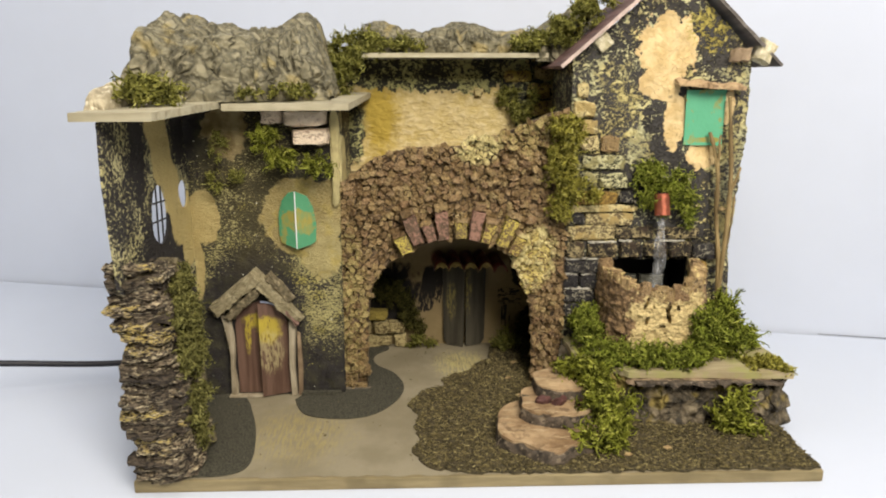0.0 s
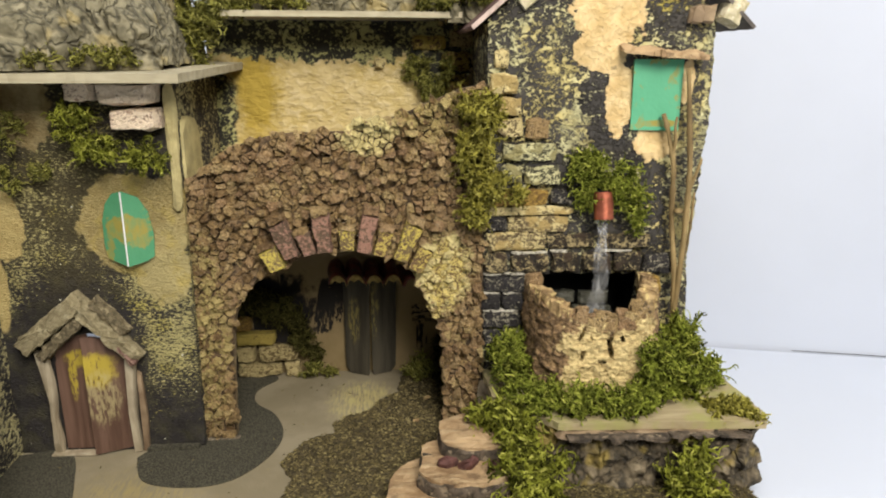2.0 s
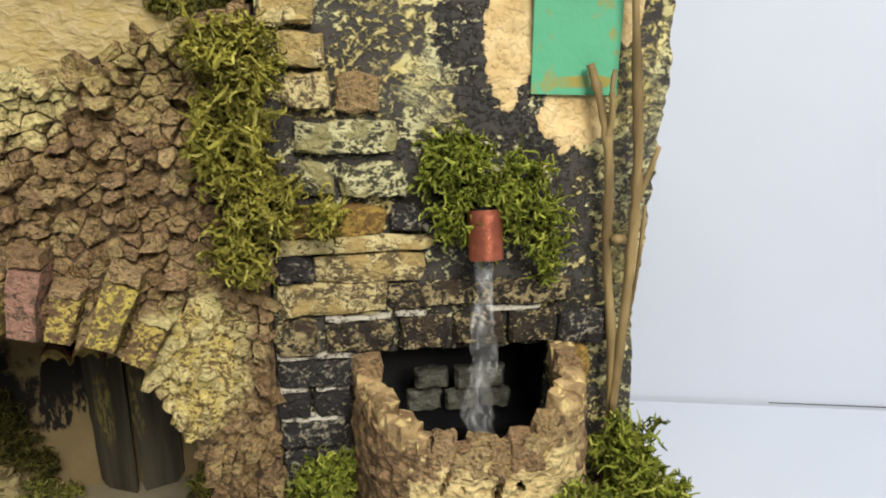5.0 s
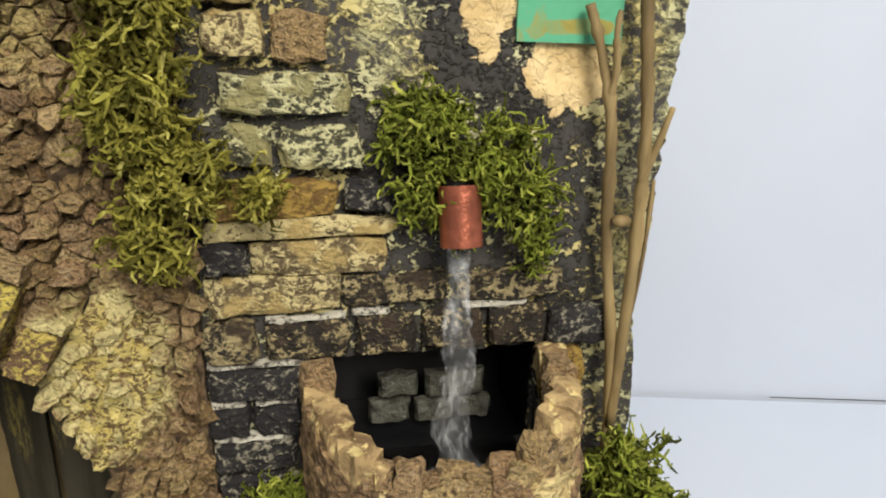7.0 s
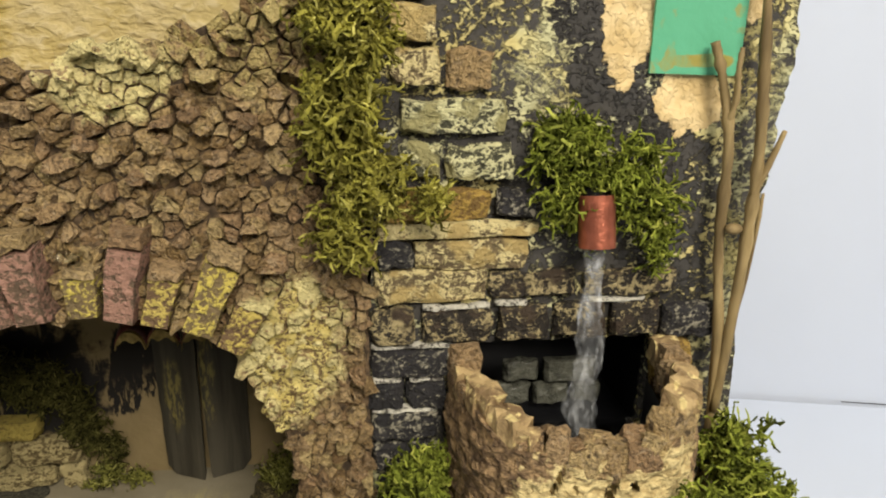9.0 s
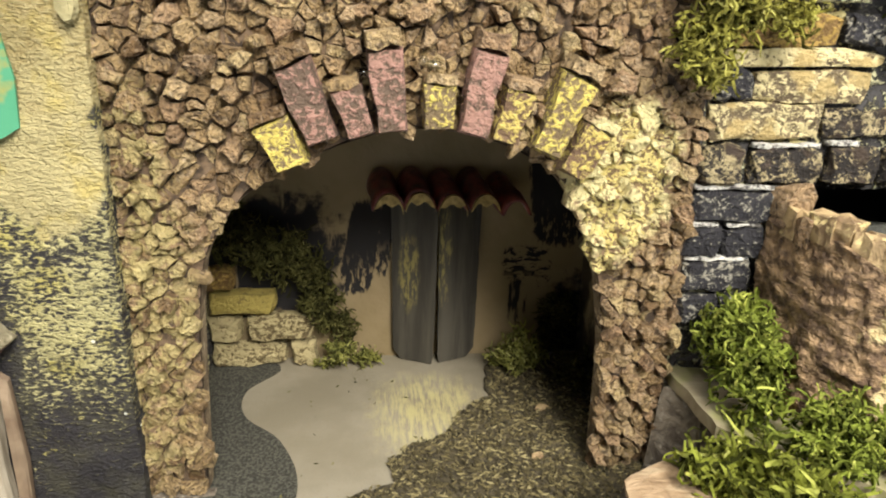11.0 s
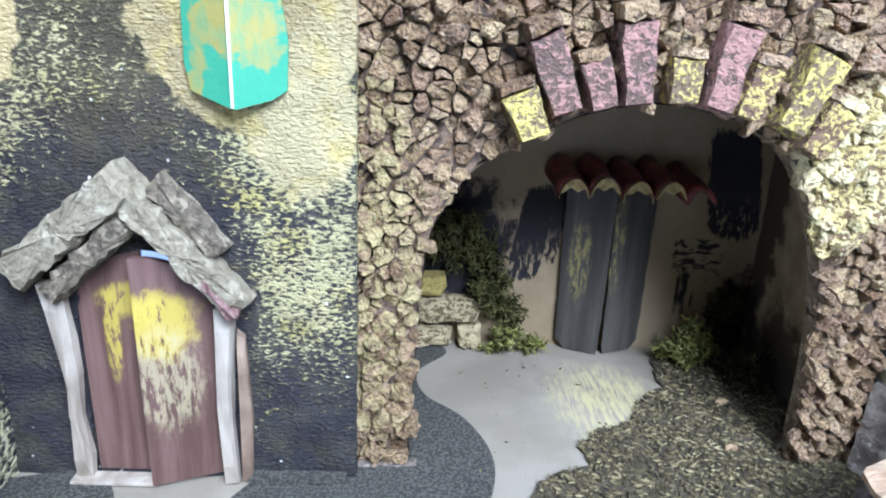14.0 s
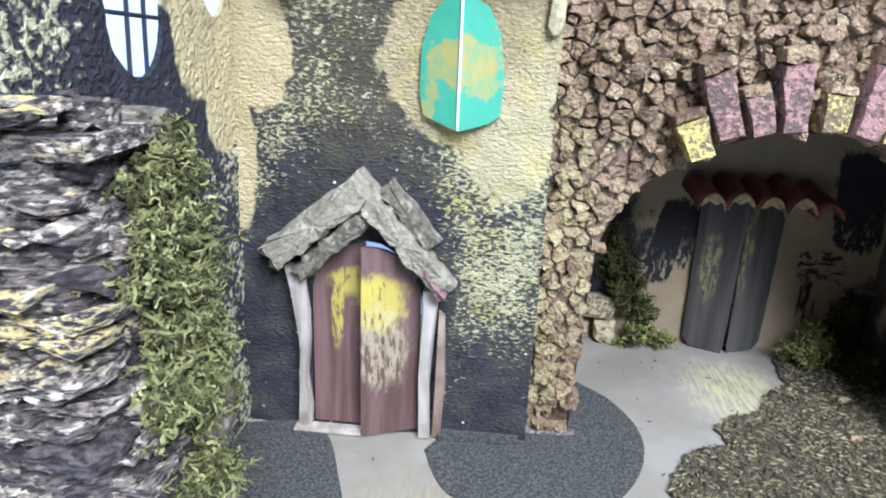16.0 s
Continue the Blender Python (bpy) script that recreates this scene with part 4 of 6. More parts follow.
single("wall_left_return", relief([(0.718, GROUND), (0.858, GROUND), (0.858, 0.3300), (0.718, 0.3255)], facing_right(-0.089), (), 0.004, 0.0015, 0.006, 14), M["left_side"], "dark olive painted return wall of the house", "wall", kind="structure")
part("corner_post", piece(rect(-0.093, -0.085, 0.225, 0.3245, nv=8, worn=0.0012), front(0.714), 0, 0.004, 0.7, 0.0005), M["khaki"], bpy.data.objects["wall_left_front"], "khaki plaster corner strip")

ARCHED = [(0.7225, 0.240), (0.777, 0.240), (0.776, 0.280), (0.770, 0.290), (0.758, 0.2955), (0.744, 0.2965), (0.733, 0.294), (0.726, 0.286), (0.7235, 0.275)]
part("plaster_patch", piece(dense(ARCHED, 0.006, 0.0006, 9), facing_right(-0.089), -0.0005, 0.0042, 0.93, 0.0005), M["khaki"], bpy.data.objects["wall_left_return"], "pale khaki arched patch")

# ---- back wall, portico and gable house ----
single("wall_back", relief([(-0.095, 0.236), (0.165, 0.236), (0.165, 0.376), (-0.095, 0.376)], front(0.860), (), 0.004, 0.0022, 0.008, 15), M["back"], "ochre plaster wall, black and mossy under the roof", "wall", kind="structure")
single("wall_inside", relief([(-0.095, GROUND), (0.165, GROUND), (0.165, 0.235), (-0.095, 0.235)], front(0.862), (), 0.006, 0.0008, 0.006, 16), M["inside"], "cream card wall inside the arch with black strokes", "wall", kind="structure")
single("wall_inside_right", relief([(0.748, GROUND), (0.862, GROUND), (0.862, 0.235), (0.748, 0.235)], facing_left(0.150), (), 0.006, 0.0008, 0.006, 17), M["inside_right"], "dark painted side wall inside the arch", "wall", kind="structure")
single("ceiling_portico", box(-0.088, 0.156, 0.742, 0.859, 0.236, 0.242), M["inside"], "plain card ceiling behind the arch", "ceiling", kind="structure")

ARCH_Y, ARCH_S = 0.7335, 0.036
OPENING = [(-0.065, 0.0121), (-0.062, 0.088), (-0.059, 0.12), (-0.054, 0.137), (-0.038, 0.159), (-0.011, 0.174), (0.009, 0.182), (0.033, 0.186), (0.058, 0.183), (0.08, 0.175), (0.097, 0.162), (0.111, 0.137), (0.119, 0.111), (0.124, 0.07), (0.125, 0.0121)]
ARCHTOP = [(0.157, 0.0121), (0.157, 0.322), (0.135, 0.318), (0.114, 0.309), (0.085, 0.296), (0.049, 0.292), (0.040, 0.284), (-0.004, 0.283), (-0.034, 0.278), (-0.058, 0.268), (-0.082, 0.249), (-0.091, 0.240), (-0.092, 0.0121)]
ARCH = OPENING + ARCHTOP
arch = thing("arch_wall", (0.03, 0.735, GROUND), "brown cork stone wall with a wide arch", "wall", kind="structure")
part("core", relief(ARCH, front(ARCH_Y, ARCH_S), (), 0.006, 0.0008, 0.009, 18, 0.0004), M["core"], arch, "dark cork backing board")

REV = [(p.x + (0.034 - p.x) * 0.008, p.y - 0.0012 * (p.y > 0.1)) for p in spline([(u, v, 0) for u, v in OPENING], 5)]
part("reveal", sheet(len(REV) - 1, 2, lambda u, v: (lambda p: (p[0] + 0.0005 * wobble(p[1], v, 3, 90), ARCH_Y + ARCH_S * p[0] - 0.0005 + 0.0105 * v, p[1]))(REV[round(u * (len(REV) - 1))])), M["card_edge"], arch, "tan card edge of the arch")

HOLE = [(0.205, 0.100), (0.297, 0.100), (0.298, 0.157), (0.204, 0.158)]
GABLE = [(0.158, 0.066), (0.346, 0.066), (0.345, 0.13), (0.342, 0.17), (0.344, 0.22), (0.348, 0.28), (0.347, 0.36), (0.344, 0.382), (0.262, 0.462), (0.158, 0.372)]
single("wall_gable", relief(GABLE, front(0.743), (HOLE,), 0.0035, 0.003, 0.008, 19, 0.0009, 40), M["gable"], "painted gable wall, charcoal with peeling cream plaster", "wall", kind="structure")
single("wall_gable_return", box(0.1585, 0.164, 0.752, 0.859, 0.066, 0.370), M["gable"], "painted inner side wall of the gable house", "wall", kind="structure")
single("wall_gable_side", box(0.337, 0.343, 0.752, 0.868, 0.066, 0.378), M["gable"], "painted side wall of the gable house", "wall", kind="structure")

# ---- roofs ----
G_ROOF = "flat roof boards"
def sloping(z1, k):
    """A board that falls a little towards the front."""
    return lambda u, v, d: (u, v, z1 + (v - 0.86) * k + d)


single("roof_board_left", relief([(-0.259, 0.522), (-0.2, 0.526), (-0.192, 0.672), (-0.2, 0.86), (-0.264, 0.86)], sloping(0.3365, 0.0194), (), 0.006, 0, 0.0065, 21, 0.0005), M["board"], "pale painted flat roof board over the side wall", "roof", G_ROOF)
single("roof_board_middle", relief([(-0.1895, 0.672), (-0.070, 0.676), (-0.062, 0.858), (-0.197, 0.858)], sloping(0.3375, 0.036), (), 0.006, 0, 0.0065, 22, 0.0005), M["board"], "pale painted flat roof board over the house front", "roof", G_ROOF)
back_roof = prism([(-0.088, 0.808), (0.143, 0.806), (0.143, 0.885), (-0.088, 0.885)], 0.3765, 0.3815, 23)
single("roof_board_back", back_roof, M["board"], "pale painted flat roof board on the back wall", "roof", G_ROOF)


def slope_board(name, a, b, material, label, y0, y1, thick=0.004):
    (ax, az), (bx, bz) = a, b
    k = math.hypot(bx - ax, bz - az)
    nx, nz = -(bz - az) / k, (bx - ax) / k
    if nz < 0:
        nx, nz = -nx, -nz
    bm = relief([(0, y0), (k, y0), (k, y1), (0, y1)], lambda u, v, d: (ax + (bx - ax) * u / k + nx * d, v, az + (bz - az) * u / k + nz * d), (), 0.006, 0.0006, thick, 24, 0.0006)
    return single(name, bm, material, label, "roof", "gable roof boards")


slope_board("roof_slope", (0.142, 0.3665), (0.262, 0.4705), M["roof_red"], "dark red brown sloping roof board with mossy top", 0.733, 0.885)
strip = relief([(0, 0.7305), (0.158, 0.7305), (0.158, 0.7328), (0, 0.7328)], lambda u, v, d: (0.1425 + 0.7557 * u - 0.6549 * d, v, 0.3668 + 0.6549 * u + 0.7557 * d), (), 0.006, 0.0003, 0.0036, 25, 0.0003)
part("edge_strip", strip, M["rosy_edge"], bpy.data.objects["roof_slope"], "pale rosy front edge of the roof board")
slope_board("roof_slope", (0.2625, 0.4705), (0.374, 0.368), M["roof_grey"], "dark weathered sloping roof board with a worn eave", 0.730, 0.885, 0.003)
single("eave_stone", piece(dense([(0.344, 0.374), (0.3595, 0.3665), (0.3685, 0.386), (0.353, 0.3955)], 0.006, 0.001, 3), front(0.742), -0.004, 0.012, 0.85, 0.0008), M["block"], "cream stone block under the gable eave", "stone")
single("eave_stone", piece(rect(0.322, 0.343, 0.371, 0.385, worn=0.0015), front(0.742), -0.004, 0.007, 0.8, 0.0008), M["canopy"], "brown bark chip under the gable eave", "stone")

# crumpled rocks on the roofs


def ridged(u, v, seed, scale):
    p = Vector((u * scale, v * scale, seed * 3.1))
    return (1 - 2 * abs(noise.noise(p))) * 0.6 + (1 - 2 * abs(noise.noise(p * 2.3))) * 0.3 + noise.noise(p * 5.1) * 0.15


def rock_ridge(name, x0, x1, y0, y1, z0, high, label, seed, material="rock_grey", fold=0.016, swing=0.0):
    """A ridge of crumpled, hardened paper: a steep creased face that rolls over to a rough top."""
    def place(u, v):
        x = x0 + (x1 - x0) * u
        edge = min(1, u * 16, (1 - u) * 7) ** 0.5
        a = min(1.0, v / 0.75) * math.pi / 2
        h = high(u) * edge
        y, z = y0 + (y1 - y0) * (1 - math.cos(a)) * 0.9, h * math.sin(a) ** 0.8
        if v > 0.75:
            y, z = y0 + (y1 - y0) * (0.9 + 0.1 * (v - 0.75) / 0.25), h * (1 - ((v - 0.75) / 0.25) ** 2)
        y -= swing * (1 - u)
        p = Vector((x * 34, y * 20, z * 30 + seed * 3.7))
        q = p + Vector((noise.noise(p * 0.6), noise.noise(p * 0.6 + Vector((5, 1, 2))), noise.noise(p * 0.6 + Vector((1, 7, 2))))) * 1.3
        lump = noise.voronoi(Vector((q.x * 1.25, q.y * 0.9, q.z * 0.7)))[0]
        small = noise.voronoi(Vector((q.x * 3.4, q.y * 2.2, q.z * 1.5)))[0]
        crease = 0.3 + 0.8 * min(0.5, lump[1] - lump[0]) ** 0.7 + 0.30 * min(0.4, small[1] - small[0]) ** 0.8
        push = fold * (crease - 0.35) * (0.3 + 0.7 * min(1, v * 6)) * (1 if v < 0.98 else 0)
        return (x + push * 0.5 * noise.noise(q * 0.5), y - push * math.cos(a) * 1.2, z0 + max(0.0, z + push * (0.3 + math.sin(a) * 0.3)))
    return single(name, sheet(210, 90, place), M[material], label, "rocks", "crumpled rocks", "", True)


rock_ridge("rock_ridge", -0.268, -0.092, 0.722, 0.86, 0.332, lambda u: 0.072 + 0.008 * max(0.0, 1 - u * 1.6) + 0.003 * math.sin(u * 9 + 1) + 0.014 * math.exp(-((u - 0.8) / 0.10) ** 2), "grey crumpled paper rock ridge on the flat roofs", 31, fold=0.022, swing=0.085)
# this end of the rocks is coloured as if brightly lit
rock_ridge("rock_ridge", -0.262, -0.246, 0.555, 0.74, 0.3300, lambda u: 0.026, "rock lump at the side roof end, light put into its pale colour", 32, "rock_lit", 0.007)
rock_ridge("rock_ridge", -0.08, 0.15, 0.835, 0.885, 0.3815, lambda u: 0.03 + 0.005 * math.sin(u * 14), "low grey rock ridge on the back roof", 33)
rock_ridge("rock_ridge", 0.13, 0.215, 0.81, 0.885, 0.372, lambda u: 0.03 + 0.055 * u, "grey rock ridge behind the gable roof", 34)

# ---- bricks on the walls ----
HOST = {}


def brick(x0, x1, z0, z1, material, mapper, label, high=0.004, worn=0.0011):
    return part("brick", piece(rect(x0, x1, z0, z1, rng, worn), mapper, -0.0015, high, 0.84, 0.001), M[material], HOST[mapper], label)


gm = front(0.7415)
HOST[gm] = bpy.data.objects["wall_gable"]
for x0, x1, z0, z1, m, label in (
        (0.163, 0.176, 0.334, 0.349, "brick_cream", "cream worn brick on the gable wall"), (0.160, 0.183, 0.314, 0.330, "brick_cream", "cream worn brick on the gable wall"),
        (0.168, 0.187, 0.297, 0.311, "brick_cream", "cream worn brick on the gable wall"), (0.168, 0.189, 0.278, 0.294, "brick_cream", "cream speckled brick above the lichen bricks"),
        (0.191, 0.211, 0.277, 0.294, "cork", "brown crumbly cork brick stub")):
    brick(x0, x1, z0, z1, m, gm, label)
for x0, x1, z0, z1, m, label in (
        (0.172, 0.218, 0.2585, 0.273, "brick_pale", "long brick with pale lichen speckle"), (0.171, 0.189, 0.2395, 0.255, "brick_pale", "short brick with ochre corner"),
        (0.192, 0.222, 0.2385, 0.2545, "brick_pale", "brick with pale lichen speckle"), (0.164, 0.212, 0.2205, 0.234, "brick_ochre", "long ochre brick under the moss"),
        (0.214, 0.233, 0.221, 0.234, "brick_black", "sooty black brick stub")):
    brick(x0, x1, z0, z1, m, gm, label)
for x0, x1, z0, z1, m, label in (
        (0.161, 0.236, 0.2115, 0.2192, "brick_cream", "thin cream ledge brick"), (0.1775, 0.231, 0.1975, 0.2113, "brick_cream", "cream brick with brushed face"), (0.161, 0.1768, 0.1975, 0.2105, "brick_black", "sooty black brick stub"),
        (0.160, 0.2125, 0.1805, 0.1972, "brick_cream", "cream brick above the dark course"), (0.2133, 0.256, 0.1815, 0.195, "brick_wet", "sooty brick with lichen flecks"),
        (0.258, 0.306, 0.1815, 0.194, "brick_wet", "sooty brick with lichen flecks")):
    brick(x0, x1, z0, z1, m, gm, label, 0.0035, 0.0015)
for x0, x1, z0, z1, m, label in (
        (0.158, 0.179, 0.161, 0.178, "brick_wet", "brown brick with chipped edges"), (0.181, 0.2155, 0.161, 0.177, "brick_wet", "sooty wet brick over the basin"),
        (0.2175, 0.243, 0.1605, 0.178, "brick_wet", "wet dark brick over the basin"), (0.245, 0.2705, 0.1605, 0.178, "brick_wet", "wet brown brick over the basin"),
        (0.2725, 0.298, 0.1605, 0.178, "brick_wet", "wet dark brick over the basin"), (0.300, 0.3275, 0.158, 0.1755, "brick_black", "sooty brick beside the twigs")):
    brick(x0, x1, z0, z1, m, gm, label, 0.006)
for x0, x1, z0, z1, m, label in (
        (0.157, 0.200, 0.1425, 0.158, "brick_black", "black brick with a pale top edge"), (0.157, 0.173, 0.126, 0.1405, "brick_black", "black brick beside the well"),
        (0.175, 0.194, 0.126, 0.1405, "brick_black", "black brick beside the well"), (0.157, 0.192, 0.1095, 0.124, "brick_black", "black brick beside the well"),
        (0.157, 0.185, 0.092, 0.1075, "brick_black", "black brick beside the well"), (0.298, 0.317, 0.13, 0.156, "brick_ochre", "rust brown block beside the basin")):
    brick(x0, x1, z0, z1, m, gm, label, 0.005)
for x0, x1, z0 in ((0.158, 0.199, 0.1582), (0.158, 0.172, 0.1407), (0.176, 0.193, 0.1407), (0.158, 0.19, 0.1242), (0.182, 0.214, 0.1772), (0.216, 0.232, 0.1785), (0.262, 0.29, 0.1785)):
    part("mortar", piece(dense([(x0, z0), (x1, z0), (x1, z0 + 0.0016), (x0, z0 + 0.002)], 0.005, 0.0005, rng.randint(1, 999)), gm, -0.001, 0.0042, 0.8, 0.0005), M["mortar"], bpy.data.objects["wall_gable"], "pale mortar smear")
part("brick", piece([(0.176, 0.392), (0.187, 0.379), (0.199, 0.389), (0.189, 0.403)], front(0.742), -0.001, 0.004, 0.9, 0.0005), M["block"], HOST[gm], "tilted cream brick high on the gable")
# under the flat roof
um = front(0.715)
HOST[um] = bpy.data.objects["wall_left_front"]
for x0, x1, z0, z1 in ((-0.160, -0.140, 0.311, 0.324), (-0.138, -0.095, 0.308, 0.323), (-0.131, -0.094, 0.289, 0.305)):
    brick(x0, x1, z0, z1, "brick_rosy", um, "pale rosy brick with speckled face", 0.018)
# on the back wall
bk = front(0.859)
HOST[bk] = bpy.data.objects["wall_back"]
for x0, x1, z0, z1, m in ((0.100, 0.132, 0.350, 0.362, "brick_brown"), (0.136, 0.160, 0.352, 0.368, "brick_inner"), (0.128, 0.156, 0.330, 0.347, "brick_brown"), (0.132, 0.156, 0.309, 0.326, "brick_brown"), (0.064, 0.073, 0.333, 0.342, "brick_cream")):
    brick(x0, x1, z0, z1, m, bk, "dark mossy brick on the back wall", 0.004)
# low wall inside the arch
ib = front(0.858, 0.02)
HOST[ib] = bpy.data.objects["wall_inside"]
for x0, x1, z0, z1, m, label in (
        (-0.088, -0.070, 0.066, 0.079, "brick_ochre", "ochre brick stub under the moss"), (-0.088, -0.046, 0.049, 0.0635, "brick_dull", "dull yellow brick inside the arch"),
        (-0.088, -0.069, 0.0305, 0.046, "brick_inner", "cream brick inside the arch"), (-0.066, -0.024, 0.031, 0.0465, "brick_inner", "cream brick inside the arch"),
        (-0.088, -0.041, 0.0135, 0.028, "brick_inner", "cream brick inside the arch"), (-0.038, -0.022, 0.0125, 0.0285, "brick_inner", "cream end brick inside the arch")):
    brick(x0, x1, z0, z1, m, ib, label, 0.009)

# ---- voussoirs of the arch ----
am = front(ARCH_Y, ARCH_S)
for bx, bz, tx, tz, w, m, label, high in (
        (-0.0165, 0.1715, -0.026, 0.193, 0.0125, "brick_yellow", "bright yellow arch brick", 0.016), (-0.0045, 0.181, -0.0175, 0.2165, 0.012, "brick_pink", "long rose arch brick", 0.016),
        (0.0105, 0.1835, 0.003, 0.2055, 0.0105, "brick_pink", "short rose arch brick", 0.0135), (0.023, 0.185, 0.0185, 0.223, 0.0115, "brick_pink", "long rose arch brick", 0.016),
        (0.0405, 0.186, 0.0412, 0.2075, 0.0112, "brick_yellow", "short yellow arch brick", 0.0135), (0.054, 0.1835, 0.062, 0.223, 0.0112, "brick_pink", "long rose arch brick", 0.016),
        (0.0675, 0.181, 0.0745, 0.206, 0.0112, "brick_brown", "brown arch brick with yellow flecks", 0.0135), (0.084, 0.176, 0.0995, 0.213, 0.0122, "brick_yellow", "long yellow brown arch brick", 0.016),
        (0.096, 0.167, 0.109, 0.190, 0.0122, "brick_brown", "brown crumbling arch brick", 0.0135)):
    du, dv = tx - bx, tz - bz
    k = math.hypot(du, dv)
    pu, pv = dv / k * w / 2, -du / k * w / 2
    w0, w1 = 1.02, 1.25
    ex, ez = tx - du * 0.14, tz - dv * 0.14
    quad = [(bx - pu * w0, bz - pv * w0), (bx + pu * w0, bz + pv * w0), (ex + pu * w1, ez + pv * w1), (ex - pu * w1, ez - pv * w1)]
    raw = [(ex - pu * w1, ez - pv * w1), (ex + pu * w1, ez + pv * w1), (tx + du * 0.03 + pu * w1, tz + dv * 0.03 + pv * w1), (tx + du * 0.03 - pu * w1, tz + dv * 0.03 - pv * w1)]
    part("arch_brick_end", piece(dense(raw, 0.004, 0.0008, rng.randint(1, 999)), am, 0, high + 0.0005, 0.85, 0.0008), M["cork"], arch, "raw brown end of an arch brick")
    part("arch_brick", piece(dense(quad, 0.007, 0.0005, rng.randint(1, 999)), am, 0, high, 0.9, 0.0006), M[m], arch, label)

glue = random.Random(17)
for x, z in ((0.034, 0.213), (0.0385, 0.2115), (0.0115, 0.2085), (0.0485, 0.198)):
    part("glue_blob", piece([(x + 0.0032 * math.cos(q * 0.9) * glue.uniform(0.7, 1.3), z + 0.0018 * math.sin(q * 0.9) * glue.uniform(0.7, 1.3)) for q in range(7)], am, 0.004, 0.012, 0.7, 0.0005, glue), M["water"], arch, "clear lump of dried glue", True)

# ---- door of the left house ----
door = thing("door", (-0.176, 0.71, GROUND), "brown double door with a gabled bark canopy, ajar", "door")


def arch_height(x):
    k = min(1.0, abs((x + 0.176) / 0.030))
    return 0.085 + 0.036 * math.sqrt(max(0.0, 1 - k * k))


def leaf(x0, x1, ease, lower=0.0):
    n = 10
    poly = [(x0, 0.0145 - lower), (x1, 0.0145 - lower)] + [(x1 + (x0 - x1) * i / n, arch_height((x1 + (x0 - x1) * i / n) * 0.96 - 0.007) + 0.0004) for i in range(n + 1)]
    return relief(poly, ease, (), 0.006, 0.0003, 0.003, 41)


part("leaf", leaf(-0.2045, -0.1768, front(0.7165)), M["brown_door"], door, "brown wooden leaf, shut")
part("leaf", leaf(-0.1763, -0.1475, lambda u, v, d: (u, 0.7165 - (-0.1475 - u) * 0.42 - d, v)), M["brown_door"], door, "brown wooden leaf, ajar, with yellow brushed paint")
part("jamb", piece([(-0.2125, 0.0125), (-0.2055, 0.0125), (-0.2045, 0.025), (-0.2068, 0.045), (-0.2050, 0.065), (-0.2052, 0.082), (-0.2068, 0.095), (-0.2072, 0.107), (-0.2168, 0.108), (-0.2135, 0.095), (-0.2105, 0.08), (-0.2095, 0.06), (-0.2115, 0.042), (-0.2105, 0.028)], front(0.7145), 0, 0.007, 0.75, 0.0007), M["bleached"], door, "bleached crooked post")
part("jamb", piece([(-0.1465, 0.0125), (-0.1400, 0.0125), (-0.1410, 0.045), (-0.1395, 0.07), (-0.1372, 0.1), (-0.1452, 0.1), (-0.1470, 0.05)], front(0.7145), 0, 0.007, 0.75, 0.0007), M["bleached"], door, "bleached straight post")
part("batten", piece([(-0.1385, 0.0125), (-0.1345, 0.013), (-0.1325, 0.045), (-0.134, 0.085), (-0.1375, 0.088)], front(0.7145), 0, 0.004, 0.75, 0.0005), M["canopy"], door)
for a, b, w, d0, d1, m in (((-0.2245, 0.1115), (-0.1725, 0.1545), 0.0145, 0.0, 0.017, "bark_pale"), ((-0.2105, 0.1035), (-0.1745, 0.1375), 0.0095, 0.0, 0.0145, "bark_brown"),
                           ((-0.1765, 0.1495), (-0.1325, 0.1), 0.0105, 0.0, 0.015, "bark_pale"), ((-0.1655, 0.1525), (-0.1405, 0.1225), 0.0095, 0.0, 0.009, "bark_brown"), ((-0.1475, 0.1155), (-0.1335, 0.0985), 0.0035, 0.0, 0.0162, "rosy_bark")):
    du, dv = b[0] - a[0], b[1] - a[1]
    k = math.hypot(du, dv)
    pu, pv = -dv / k * w / 2, du / k * w / 2
    quad = [(a[0] - pu, a[1] - pv), (b[0] - pu, b[1] - pv), (b[0] + pu, b[1] + pv), (a[0] + pu, a[1] + pv)]
    part("canopy_board", piece(dense(quad, 0.0035, 0.0006, rng.randint(1, 999)), front(0.7155), d0, d1, 0.86, 0.0012), M[m], door, "rough bark canopy strip")
part("threshold", box(-0.214, -0.176, 0.706, 0.7145, 0.0128, 0.0145, 0.0004), M["bleached"], door)

# ---- shuttered window ----
win = thing("window", (-0.1315, 0.715, 0.182), "oval window with green painted shutters, nearly shut", "window")
left_leaf = [(-0.1316, 0.1805), (-0.1316, 0.2415), (-0.139, 0.2395), (-0.146, 0.231), (-0.150, 0.217), (-0.1505, 0.197), (-0.1485, 0.1865)]
right_leaf = [(-0.1310, 0.1805), (-0.118, 0.184), (-0.1125, 0.1875), (-0.1115, 0.205), (-0.114, 0.224), (-0.120, 0.236), (-0.1310, 0.2415)]
part("shutter", relief(left_leaf, lambda u, v, d: (u, 0.7135 - (u + 0.1505) * 0.32 - d, v), (), 0.006, 0.0002, 0.0012, 42), M["green"], win, "green shutter leaf with ochre patches")
part("shutter", relief(right_leaf, lambda u, v, d: (u, 0.7135 + (u + 0.1115) * 0.32 - d, v), (), 0.006, 0.0002, 0.0012, 43), M["green"], win, "green shutter leaf with ochre patches")

